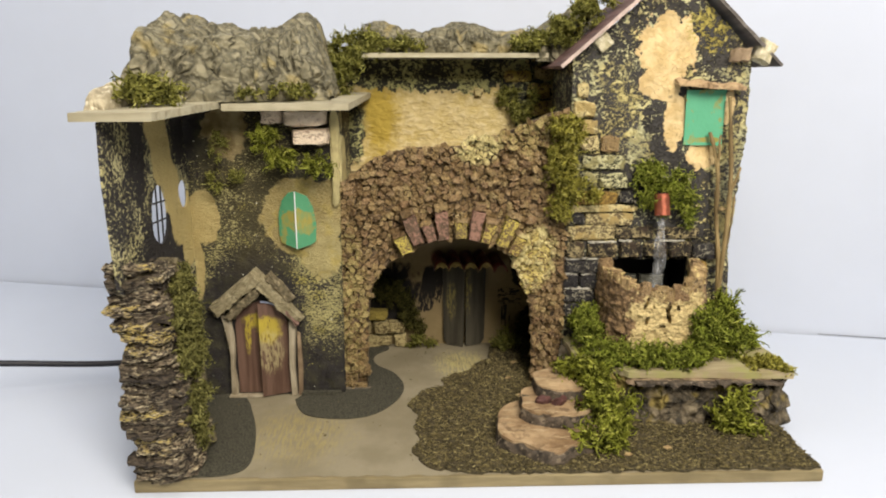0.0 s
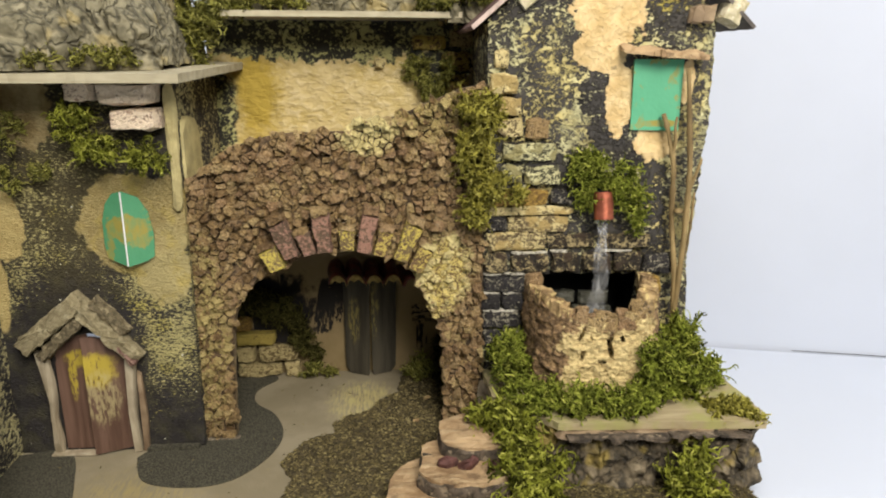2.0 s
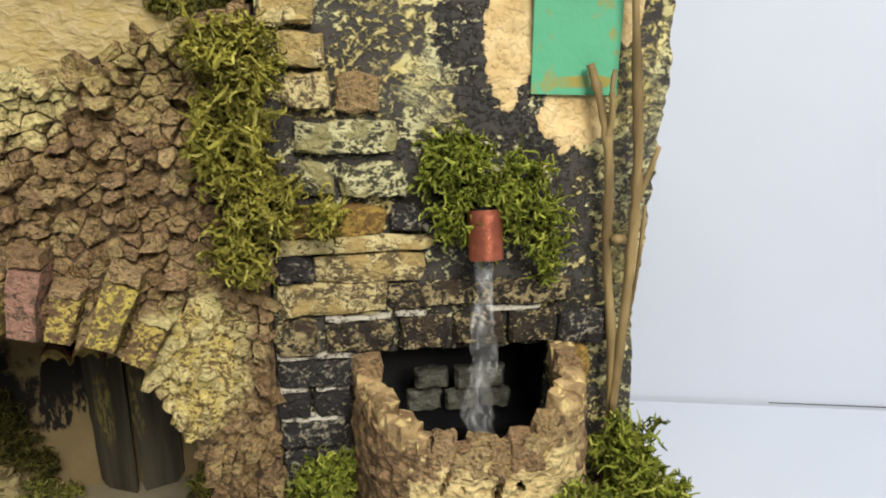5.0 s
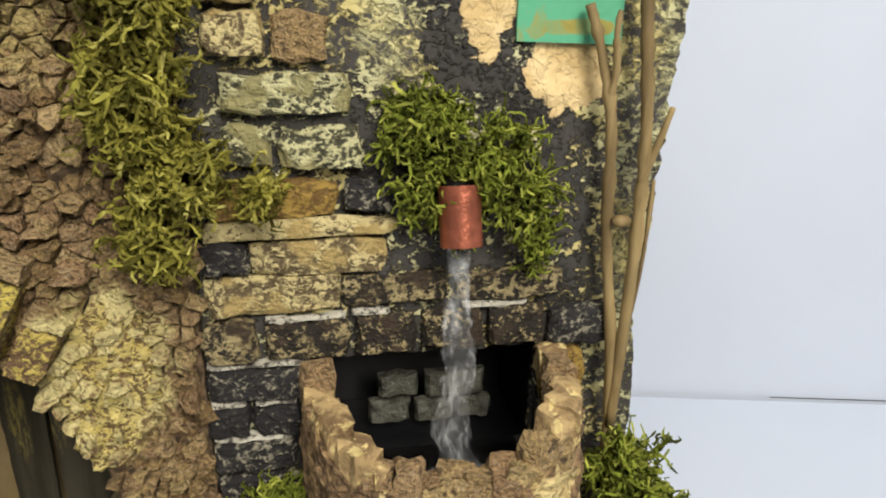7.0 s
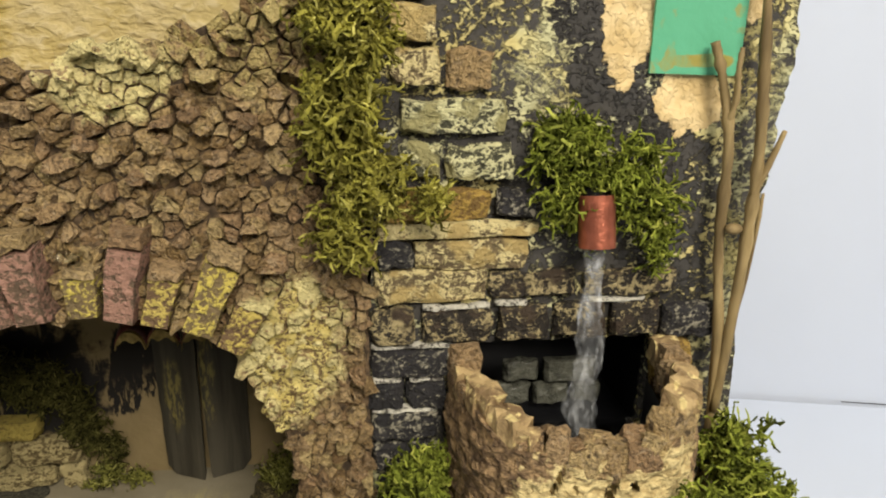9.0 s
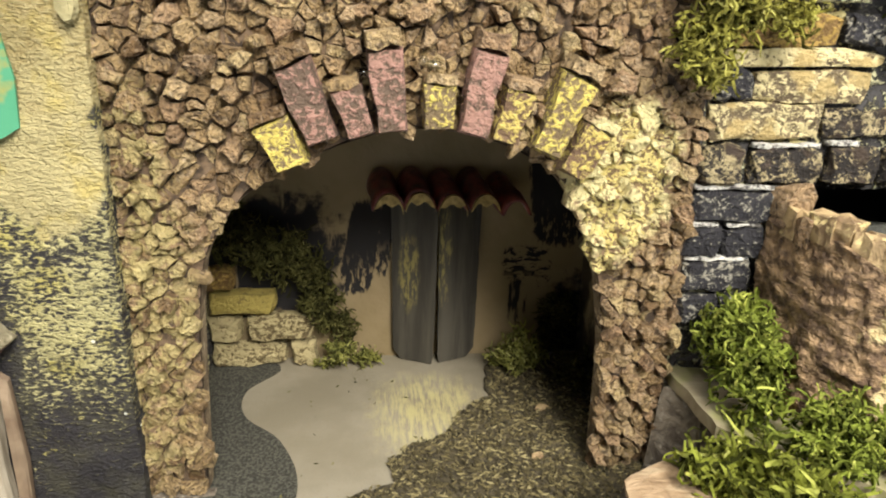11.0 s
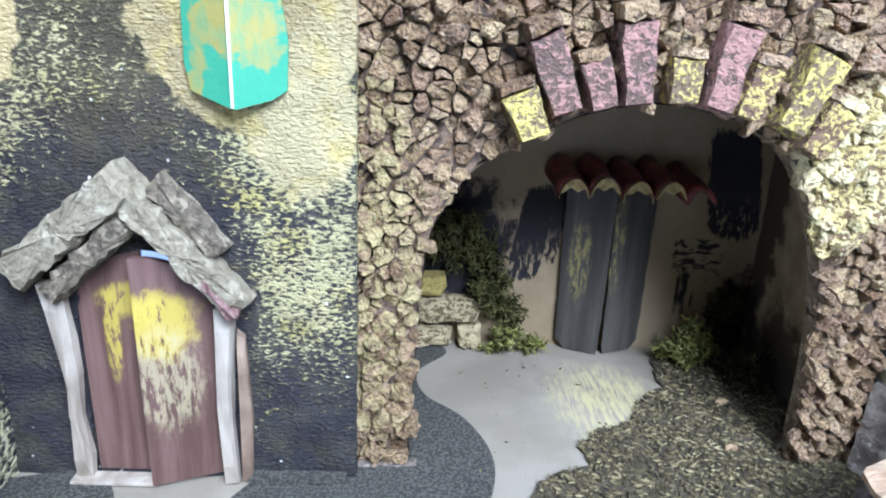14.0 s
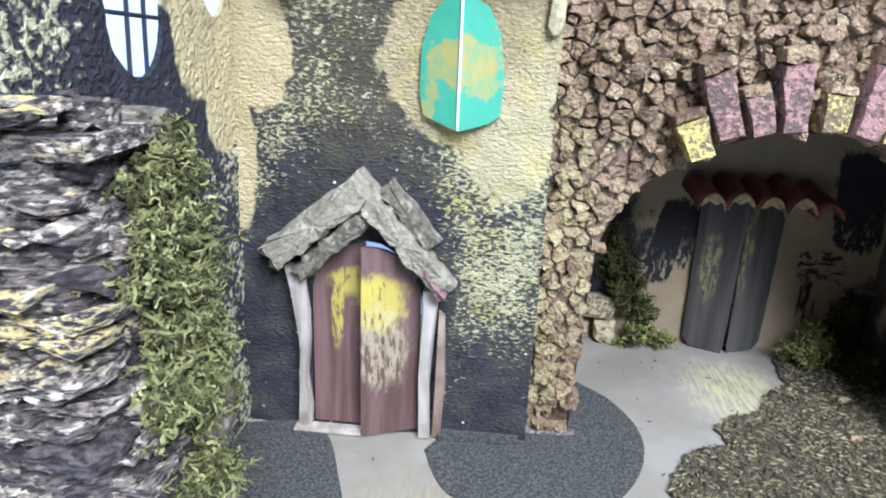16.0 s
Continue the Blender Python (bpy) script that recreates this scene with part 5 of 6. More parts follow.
# white rod added as the gleam of light at the meeting leaves
part("shutter_edge", tube([(-0.1316, 0.7068, 0.1812), (-0.1316, 0.7068, 0.241)], 0.0006, 6), M["gleam_white"], win, "thin white strip for the gleam where the shutters meet")

# lattice window in the side wall
lat = thing("lattice_window", (-0.24, 0.632, 0.205), "oval opening with a dark leaning lattice", "window")
for y0, z0, y1, z1 in ((0.626, 0.205, 0.630, 0.26), (0.638, 0.206, 0.641, 0.259), (0.615, 0.228, 0.650, 0.226), (0.615, 0.245, 0.650, 0.243)):
    part("glazing_bar", tube([(-0.2422, y0, z0), (-0.2422, y1, z1)], 0.0009, 6), M["lattice"], lat)

# ---- window of the gable house ----
gw = thing("gable_window", (0.30, 0.742, 0.284), "green painted window panel under a bark ledge", "window")
part("panel", relief([(0.280, 0.2845), (0.3215, 0.2835), (0.3215, 0.342), (0.2795, 0.342)], front(0.7405), (), 0.006, 0.0002, 0.0015, 44), M["green_panel"], gw, "green panel with ochre streaks")
part("ledge", relief([(0.268, 0.729), (0.30, 0.726), (0.338, 0.730), (0.338, 0.741), (0.266, 0.741)], lambda u, v, d: (u, v, 0.3515 + d - (0.741 - v) * 0.25 - (u - 0.3) * 0.08), (), 0.0025, 0.0042, 0.0042, 45, 0.0016, 110), M["stone_step"], gw, "rough tan bark ledge")

# ---- door inside the arch ----
idoor = thing("inner_door", (0.05, 0.855, GROUND), "dark grey double door under a red tile canopy", "door")


def inner_leaf(x0, x1, hinge, swing):
    low = 0.006
    poly = [(x0 + (0.001 if hinge > x0 else 0.005), 0.0135), (x1 - (0.001 if hinge < x1 else 0.005), 0.0135), (x1, 0.0135 + low), (x1 + 0.0015, 0.1255), (x0 - 0.001, 0.1255), (x0, 0.0135 + low)]
    return relief(poly, lambda u, v, d: (u, 0.8575 - abs(u - hinge) * swing - d, v - abs(u - hinge) * 0.03), (), 0.006, 0.0003, 0.003, 47, 0.0003)


part("leaf", inner_leaf(0.026, 0.0518, 0.026, 0.42), M["grey_door"], idoor, "dark grey leaf with yellow brush marks")
part("leaf", inner_leaf(0.0548, 0.0795, 0.0795, 0.36), M["grey_door"], idoor, "dark grey leaf")


def barrel(x, lift, turn):
    """A half round roof tile that falls towards the front."""
    def at(u, v):
        a = math.pi * (1.08 - 1.16 * u)
        rad = 0.0091 + 0.0006 * math.sin(v * 9 + x * 300)
        return (x + turn * v + rad * math.cos(a), 0.859 - 0.031 * v, 0.1295 + lift - 0.008 * v + rad * 1.22 * max(0.0, math.sin(a)) ** 1.3)
    bm = sheet(16, 6, at)
    thicken(bm, 0.0017)
    return bm


def half_moon(x, lift, turn):
    """A thin torn ochre lip of mortar under the front of a tile."""
    def at(u, v):
        a = math.pi * u
        top = 0.0108 * math.sin(a) ** 1.3
        z = top - (0.0010 + 0.0052 * math.sin(a) ** 3 + 0.0012 * math.sin(u * 19 + x * 500)) * (1 - v)
        return (x + turn - 0.0084 * math.cos(a), 0.8275, 0.1212 + lift + z)
    bm = sheet(14, 2, at)
    thicken(bm, 0.003)
    return bm


for i, (lift, turn) in enumerate(((0.0005, 0.004), (0.0015, 0.004), (0.0, 0.005), (0.0005, 0.006), (-0.003, 0.007))):
    x = 0.0190 + 0.0178 * i
    tile = part("canopy_tile", barrel(x, lift, turn), M["tile"], idoor, "dark red glazed half round tile", True)
    if i < 4:
        part("tile_mortar", half_moon(x, lift, turn), M["tile_edge"], tile, "ochre mortar under the tile")

# ---- terrace, steps and bark ----
TERR = [(0.159, 0.742), (0.1605, 0.692), (0.184, 0.667), (0.207, 0.6435), (0.29, 0.640), (0.373, 0.636), (0.378, 0.65), (0.374, 0.70), (0.374, 0.868), (0.159, 0.868)]
terr = thing("terrace", (0.27, 0.72, GROUND), "raised terrace board on a rough dark rock face", "terrace")
part("terrace_board", prism(TERR, 0.0595, 0.066, 51, 0.0008), M["terrace"], terr, "khaki board stained green beside the moss")
LINE = spline([(0.166, 0.744, 0), (0.170, 0.69, 0), (0.20, 0.658, 0), (0.25, 0.648, 0), (0.31, 0.648, 0), (0.352, 0.645, 0), (0.361, 0.66, 0), (0.361, 0.87, 0)], 12)


def rock_face(u, v):
    k = u * (len(LINE) - 1)
    i = min(int(k), len(LINE) - 2)
    p = LINE[i].lerp(LINE[i + 1], k - i)
    t = LINE[i + 1] - LINE[i]
    n = Vector((t.y, -t.x, 0)).normalized()
    z = GROUND + 0.0475 * v
    crack = noise.voronoi(Vector((p.x * 46 + 0.6 * math.sin(z * 90), p.y * 30, z * 44)))[0]
    bulge = 0.010 * (1 - v) ** 1.5 + 0.010 * ridged(p.x * 1.5 + p.y, z * 0.8, 5, 24) + 0.0022 * wobble(p.x + p.y, z, 6, 110) + 0.013 * min(0.45, crack[1] - crack[0]) - 0.003
    smooth = 0.25 if u < 0.17 else 1.0
    return p + n * bulge * smooth + Vector((0, 0, z))


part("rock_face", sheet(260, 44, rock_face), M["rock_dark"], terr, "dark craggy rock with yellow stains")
part("side_slab", relief([(0.0, GROUND), (0.085, GROUND), (0.080, 0.040), (0.070, 0.0585), (0.0, 0.0585)], lambda u, v, d: (0.157 + 0.42 * u - 0.75 * (0.064 - v) * 0.22 - 0.88 * d, 0.737 - 0.88 * u - (0.064 - v) * 0.1 - 0.42 * d, v), (), 0.004, 0.0022, 0.004, 52, 0.0006, 30), M["slab"], terr, "smooth grey brown plaster slab")
rb = random.Random(44)
x = 0.212
while x < 0.338:
    w = rb.uniform(0.012, 0.03)
    top, deep = 0.0588 + rb.uniform(-0.0006, 0.0004), rb.uniform(0.003, 0.0085)
    jag = [(x + w * i / 6, top - deep * rb.uniform(0.45, 1.0) * math.sin(math.pi * (i + 0.4) / 7) ** 0.5) for i in range(7)]
    part("bark_chip", piece([(x, top)] + jag + [(x + w, top)], front(0.6435 - 0.002 * rb.random(), -0.03), -0.004, rb.uniform(0.001, 0.006), 0.88, 0.0007, rb), M[rb.choice(("canopy", "riser", "riser"))], terr, "torn bark chip under the board")
    x += w * rb.uniform(0.7, 1.05)
part("edge_strip", piece(dense([(0.205, 0.0545), (0.36, 0.0565), (0.36, 0.0595), (0.21, 0.0585)], 0.008, 0.0008, 5), front(0.6435), -0.004, 0.006, 0.9, 0.0008), M["canopy"], terr, "flaking bark strip under the board")

steps = "round stone steps"


def step_stone(cx, cy, rx, ry, z0, z1, seed, label):
    r = random.Random(seed)
    poly = []
    for i in range(34):
        a = i * math.tau / 34
        k = 1 + 0.2 * noise.noise(Vector((math.cos(a) * 1.4, math.sin(a) * 1.4, seed))) + 0.05 * noise.noise(Vector((math.cos(a) * 4, math.sin(a) * 4, seed))) + r.uniform(-0.015, 0.015)
        poly.append((cx + rx * math.cos(a) * k, cy + ry * math.sin(a) * k))
    low = [(cx + (u - cx) * 1.01, cy + (v - cy) * 1.01) for u, v in poly]
    step = thing("step", (cx, cy, z0), label, "step", steps)
    part("riser", piece(low, facing_up(0), z0, z1 - 0.002, 0.95, 0.001, r), M["riser"], step, "dark rough riser")
    part("tread", relief([(cx + (u - cx) * 0.965, cy + (v - cy) * 0.965) for u, v in poly], lambda u, v, d: (u, v, z1 + d), (), 0.005, 0.0024, 0.0035, seed, 0.0006, 50), M["stone_step"], step, "worn brown tread")


step_stone(0.121, 0.617, 0.054, 0.054, GROUND + 0.001, 0.0270, 61, "brown stone bottom step with a rounded front")
step_stone(0.136, 0.637, 0.044, 0.038, 0.0270, 0.0410, 62, "brown stone middle step, chipped at the front")
step_stone(0.146, 0.660, 0.036, 0.028, 0.0410, 0.0525, 63, "brown stone top step below the terrace")

rc = random.Random(33)
for x, y, z, a in ((0.1195, 0.6300, 0.0410, 0.1), (0.1355, 0.6275, 0.0410, 0.5), (0.154, 0.6235, 0.0410, -0.2)):
    ca, sa = math.cos(a), math.sin(a)
    chip = [(0.0095 * math.cos(q * 0.9) * rc.uniform(0.5, 1.15), 0.0042 * math.sin(q * 0.9) * rc.uniform(0.5, 1.15)) for q in range(7)]
    single("stone_chip", piece(chip, (lambda x, y, z, ca, sa: lambda u, v, d: (x + u * ca - v * sa, y + u * sa + v * ca, z + d))(x, y, z, ca, sa), -0.001, 0.006, 0.7, 0.001, rc), M["red_chip"], "dark red stone chip lying on a step", "stone", "stone chips")

# ---- well ----
well = thing("well", (0.245, 0.70, 0.066), "half round cream plaster well with a broken rim", "well")
WC = (0.251, 0.738)


def well_line(a, grow=0.0):
    c, s = math.cos(a), math.sin(a)
    f = (abs(c) ** 3.4 + abs(s) ** 3.4) ** (-1 / 3.4)
    return WC[0] + (0.0545 + grow - 0.007 * max(0.0, s)) * c * f, WC[1] - (0.064 + grow) * s * f


def rim(a):
    x = math.cos(a)
    return 0.142 + 0.017 * max(0.0, -x - 0.25) ** 1.2 + 0.015 * max(0.0, min(1.0, (x - 0.45) * 4)) + 0.002 * math.sin(a * 13)


def well_outer(u, v):
    a = math.pi * (1 - u)
    z = 0.066 + (rim(a) - 0.0715) * v
    x, y = well_line(a, 0.0035 * ridged(u * 0.17, z, 8, 60) + 0.004 * (1 - v))
    return (x, y, z)


HOLES = ((0.2545, 0.129, 0.0013, 0.011, 0.12), (0.2535, 0.116, 0.0017, 0.006, -0.2), (0.2315, 0.1105, 0.0016, 0.0034, 0.2), (0.2475, 0.1035, 0.0022, 0.0015, 0.0), (0.2300, 0.129, 0.0015, 0.005, 0.3), (0.250, 0.0965, 0.0014, 0.0012, 0.0), (0.2375, 0.1245, 0.0012, 0.0016, 0.0), (0.2635, 0.1235, 0.0014, 0.0022, -0.3))
shell = sheet(260, 80, well_outer)
gone = []
for f in shell.faces:
    m = f.calc_center_median()
    if m.y < 0.70:
        for hx, hz, sx, sz, lean in HOLES:
            ragged = 0.5 * noise.noise(Vector((m.x * 700, m.z * 700, 3)))
            if math.hypot((m.x - hx - (m.z - hz) * lean) / sx, (m.z - hz) / sz) + ragged < 1.45:
                gone.append(f)
                break
bmesh.ops.delete(shell, geom=gone, context="FACES")
thicken(shell, 0.009)
wall = part("well_wall", shell, M["well_plaster"], well, "cream cracked plaster wall")
bowl = sheet(60, 8, lambda u, v: (*well_line(math.pi * (1 - u), -0.0105), 0.10 + 0.036 * v))
basin = part("bowl", bowl, M["plastic"], well, "black plastic water bowl")
part("bowl_floor", box(0.214, 0.290, 0.690, 0.80, 0.098, 0.101), M["plastic"], basin)
r2 = random.Random(5)
for i in range(24):
    a = math.pi * (1 - (i + 0.5 + r2.uniform(-0.3, 0.3)) / 24)
    x, y = well_line(a, -0.004)
    tx, ty = well_line(a + 0.01, -0.004)
    ang = math.atan2(ty - y, tx - x)
    s = r2.uniform(0.006, 0.0105)
    drop = r2.choice((-0.002, 0.0, 0.002, 0.0045))
    poly = dense([(s * math.cos(0.78 + q * math.tau / 4) * r2.uniform(0.9, 1.35), 0.0078 * math.sin(0.78 + q * math.tau / 4) * r2.uniform(0.9, 1.35)) for q in range(4)], 0.004, 0.0009, r2.randint(1, 999))
    ca, sa, zz = math.cos(ang), math.sin(ang), rim(a)
    part("rim_stone", piece(poly, lambda u, v, d: (x + u * ca - v * sa, y + u * sa + v * ca, zz - drop + d), -0.010, 0.0005 + r2.uniform(0, 0.004), 0.88, 0.0013, r2, None, 0.3), M["cork" if abs(math.cos(a)) < 0.6 or r2.random() < 0.4 else "rim"], wall)

niche = thing("niche", (0.25, 0.77, 0.10), "black hollow behind the well with wet stones", "niche")
part("side_panel", box(0.200, 0.2035, 0.7515, 0.80, 0.10, 0.162), M["plastic"], niche)
part("side_panel", box(0.2985, 0.302, 0.7515, 0.80, 0.10, 0.162), M["plastic"], niche)
panel = part("back_panel", box(0.200, 0.302, 0.8005, 0.804, 0.10, 0.162), M["plastic"], niche)
part("top_panel", box(0.2036, 0.2984, 0.7515, 0.80, 0.1585, 0.162), M["plastic"], niche)
part("floor_panel", box(0.200, 0.302, 0.7515, 0.804, 0.0965, 0.0995), M["plastic"], niche)
nm = front(0.772)
for x0, x1, z0, z1 in ((0.229, 0.248, 0.1215, 0.133), (0.251, 0.281, 0.1195, 0.1325), (0.224, 0.244, 0.1075, 0.119), (0.2465, 0.266, 0.106, 0.1175), (0.268, 0.284, 0.1065, 0.117)):
    part("wet_stone", piece(rect(x0, x1, z0, z1), nm, 0, 0.006, 0.85, 0.0006), M["wet_stone"], panel, "wet grey green stone")
pool = sheet(40, 20, lambda u, v: (lambda p: (WC[0] + (p[0] - WC[0]) * (0.02 + 0.98 * v), WC[1] + (p[1] - WC[1]) * (0.02 + 0.98 * v), 0.1135 + 0.0006 * wobble(u * 0.2, v * 0.1, 3, 60)))(well_line(math.pi * (1 - u), -0.011)))
part("water", pool, M["water"], well, "clear rippled water", True)

pipe = thing("pipe", (0.2585, 0.735, 0.225), "short copper spout pipe pointing down", "pipe")
pa, pb = Vector((0.2568, 0.7285, 0.2335)), Vector((0.2572, 0.7235, 0.2110))
ax = (pb - pa).normalized()
shell = bmesh.new()
outer = tube([pa, pb], 0.0081, 28, shell, False)
tube([pa, pb], 0.0070, 28, shell, False)
spout = part("tube", shell, M["copper"], pipe, "worn copper tube", True)
side = ax.orthogonal().normalized()
other = ax.cross(side)
for end in (pa, pb):
    rimring = bmesh.new()
    ro = [rimring.verts.new(end + (side * math.cos(k * math.tau / 28) + other * math.sin(k * math.tau / 28)) * 0.0081) for k in range(28)]
    ri = [rimring.verts.new(end + (side * math.cos(k * math.tau / 28) + other * math.sin(k * math.tau / 28)) * 0.0070) for k in range(28)]
    for k in range(28):
        rimring.faces.new((ro[k], ro[(k + 1) % 28], ri[(k + 1) % 28], ri[k]))
    part("cut_edge", rimring, M["copper"], spout)
part("elbow", tube(spline([(0.257, 0.745, 0.231), (0.257, 0.736, 0.2335), (0.257, 0.728, 0.229)], 5), 0.0067, 16), M["plastic"], pipe, "black hose inside the tube")


def stream(u, v):
    z = 0.2120 - 0.098 * v
    cx, cy = 0.2565 - 0.002 * v, 0.7232 - 0.008 * v
    w = 0.0050 - 0.0014 * math.sin(min(1, v * 3) * math.pi) + 0.0024 * v
    a = u * math.tau
    k = 1 + (0.2 + 0.5 * v) * noise.noise(Vector((math.cos(a) * 1.6, math.sin(a) * 1.6, v * 9))) + 0.3 * noise.noise(Vector((math.cos(a) * 4, math.sin(a) * 4, v * 26)))
    return (cx + w * k * math.cos(a) + 0.0014 * v * math.sin(v * 14), cy + 0.5 * w * k * math.sin(a), z)


flow = thing("water_stream", (0.2525, 0.7155, 0.1215), "clear foaming stream of water falling into the well", "water")
part("jet", sheet(28, 80, stream), M["stream"], flow, "", True)
rf = random.Random(14)
for i in range(14):
    v = rf.uniform(0.3, 1.0)
    drop = bmesh.new()
    bmesh.ops.create_icosphere(drop, subdivisions=1, radius=rf.uniform(0.0005, 0.0011), matrix=Matrix.Translation((0.2572 - 0.005 * v + rf.choice((-1, 1)) * rf.uniform(0.003, 0.0075), 0.7232 - 0.008 * v - rf.uniform(0, 0.004), 0.212 - 0.0915 * v + 0.002)) @ Matrix.Diagonal((1, 1, 1.7, 1)))
    part("droplet", drop, M["stream"], flow, "", True)
rw = random.Random(9)
for i in range(20):
    bm = bmesh.new()
    bmesh.ops.create_icosphere(bm, subdivisions=2, radius=rw.uniform(0.001, 0.0028), matrix=Matrix.Translation((0.2535 + rw.gauss(0, 0.007), 0.714 + rw.gauss(0, 0.005), 0.114 + rw.uniform(0, 0.001))) @ Matrix.Diagonal((1, 1, 0.8, 1)))
    single("water_bubble", bm, M["stream"], "round bubble on the well water", "water", "bubbles", smooth=True)

# ---- bark pillar ----
pillar = thing("bark_pillar", (-0.225, 0.56, GROUND), "dark layered bark pillar with gold and cream flecks", "pillar")


def pillar_edges(z):
    left = -0.2545 + 0.004 * math.sin(z * 60) + 0.003 * math.sin(z * 140 + 1)
    right = -0.204 - 0.013 * max(0.0, (z - 0.05) / 0.16) + 0.003 * math.sin(z * 90)
    return left, right


def pillar_core(u, v):
    z = GROUND + 0.185 * v
    l, r = pillar_edges(z)
    a = math.tau * u
    x = (l + r) / 2 + (r - l) * 0.46 * math.cos(a)
    y = 0.568 + 0.026 * math.sin(a)
    k = 0.004 * wobble(a * 0.05, z * 3.0, 4, 110)
    return (x + k, y + k, z)


part("core", sheet(60, 110, pillar_core), M["bark"], pillar, "dark layered core")
part("core_top", box(-0.245, -0.213, 0.548, 0.585, 0.192, 0.198), M["bark"], pillar)
rp = random.Random(21)
z = GROUND + 0.003
while z < 0.209:
    l, r = pillar_edges(z)
    h = rp.uniform(0.0026, 0.0058)
    x = l + rp.uniform(-0.003, 0.004)
    while x < r - 0.006:
        w = rp.uniform(0.02, 0.045)
        x1 = min(x + w, r + rp.uniform(-0.002, 0.003))
        if z + h < 0.214 - max(0.0, (x + x1) / 2 + 0.235) * 0.55:
            tip = rp.uniform(-0.0045, 0.003)
            n = 9
            poly = [(x + (x1 - x) * i / n, z + tip * i / n + 0.0011 * math.sin(i * 1.3 + z * 900) + rp.uniform(-0.0008, 0.0006)) for i in range(n + 1)]
            poly += [(x1 - (x1 - x) * i / n, z + h + tip * (n - i) / n + 0.0011 * math.sin((n - i) * 1.3 + z * 900) + rp.uniform(-0.001, 0.0012)) for i in range(n + 1)]
            mid = ((x + x1) / 2 - l) / (r - l)
            part("bark_flake", piece(poly, front(0.5435 + 0.016 * (2 * mid - 0.8) ** 2), -0.012, rp.uniform(-0.003, 0.0085), 0.84, 0.0016, rp), M["bark"], pillar)
        x = x1 + 0.0005
    # flakes on the side towards the yard
    y = 0.556
    while y < 0.604:
        w = rp.uniform(0.010, 0.02)
        poly = [(y, z), (y + w * 0.5, z - 0.001), (y + w, z + 0.001), (y + w, z + h), (y + w * 0.4, z + h + 0.001), (y, z + h)]
        if z < 0.196:
            part("bark_flake", piece(poly, facing_right(r - 0.006), -0.012, rp.uniform(0.001, 0.007), 0.8, 0.001, rp), M["bark_brown" if y > 0.58 else "bark"], pillar)
        y += w + 0.0005
    z += h * 0.99

# ---- twigs ----
def knotty(rad, count, seed):
    r = random.Random(seed)
    return [rad * (1 - 0.3 * i / count) * r.choice((0.85, 0.95, 1.0, 1.05, 1.3)) for i in range(count)]


tw = thing("twig", (0.328, 0.73, 0.067), "dry brown forked twig leaning on the gable wall", "twig")
first = part("stem", tube(spline([(0.330, 0.730, 0.067), (0.3275, 0.732, 0.15), (0.320, 0.733, 0.208), (0.317, 0.732, 0.254), (0.311, 0.734, 0.282), (0.3055, 0.735, 0.298)], 6), knotty(0.0029, 31, 1), 8), M["twig"], tw, "", True)
second = part("stem", tube(spline([(0.329, 0.7295, 0.12), (0.331, 0.729, 0.2), (0.330, 0.7285, 0.25), (0.3265, 0.730, 0.29), (0.3225, 0.733, 0.335)], 6), knotty(0.0028, 25, 2), 8), M["twig"], tw, "", True)
part("branch", tube(spline([(0.330, 0.7285, 0.232), (0.334, 0.726, 0.247), (0.3375, 0.724, 0.262)], 5), [0.002, 0.002, 0.0018, 0.0018, 0.0016, 0.0016, 0.0014, 0.0014, 0.0012, 0.0012, 0.001], 7), M["twig"], second, "", True)
part("branch", tube(spline([(0.3285, 0.7305, 0.15), (0.3355, 0.731, 0.19), (0.3375, 0.732, 0.232)], 6), knotty(0.0012, 13, 4), 6), M["twig"], first, "", True)
part("branch", tube(spline([(0.315, 0.732, 0.264), (0.3155, 0.729, 0.275), (0.3135, 0.727, 0.287), (0.315, 0.729, 0.296)], 5), knotty(0.0015, 16, 3), 7), M["twig"], first, "", True)
knob = bmesh.new()
bmesh.ops.create_icosphere(knob, subdivisions=2, radius=0.0036, matrix=Matrix.Translation((0.3235, 0.7285, 0.2165)) @ Matrix.Diagonal((1.2, 0.9, 0.75, 1)))
part("knot", knob, M["twig"], first, "cut end of a side shoot", True)

# ---- cable ----
cable = spline([(-1.3, 0.30, 0.17), (-0.8, 0.56, 0.115), (-0.60, 0.66, 0.081), (-0.52, 0.70, 0.061), (-0.45, 0.735, 0.044), (-0.37, 0.765, 0.030), (-0.30, 0.79, 0.026), (-0.2475, 0.81, 0.024)], 8)
single("power_cable", tube(cable, 0.0035, 10), M["rubber"], "black round power cable running off the table", "cable", smooth=True)

# ---- moss ----
moss("moss_clump", [((0.243, 0.733, 0.252), (0.020, 0.008, 0.022), 300), ((0.272, 0.733, 0.238), (0.022, 0.008, 0.020), 300), ((0.252, 0.734, 0.228), (0.026, 0.006, 0.020), 200), ((0.287, 0.733, 0.212), (0.008, 0.006, 0.02), 90)], "moss_green", "bright green moss round the copper spout", 0.013, 0.0006, 0.06, (0, -0.7, 0.1), 2)
moss("moss_clump", [((0.150, 0.722, 0.300), (0.018, 0.012, 0.022), 300), ((0.147, 0.722, 0.265), (0.016, 0.012, 0.03), 340), ((0.158, 0.722, 0.243), (0.020, 0.010, 0.018), 240), ((0.148, 0.724, 0.222), (0.012, 0.008, 0.016), 140), ((0.18, 0.73, 0.237), (0.012, 0.007, 0.008), 60)], "moss_dry", "olive yellow moss hanging over the arch corner", 0.014, 0.00065, 0.12, (0, -0.6, -0.1), 3)
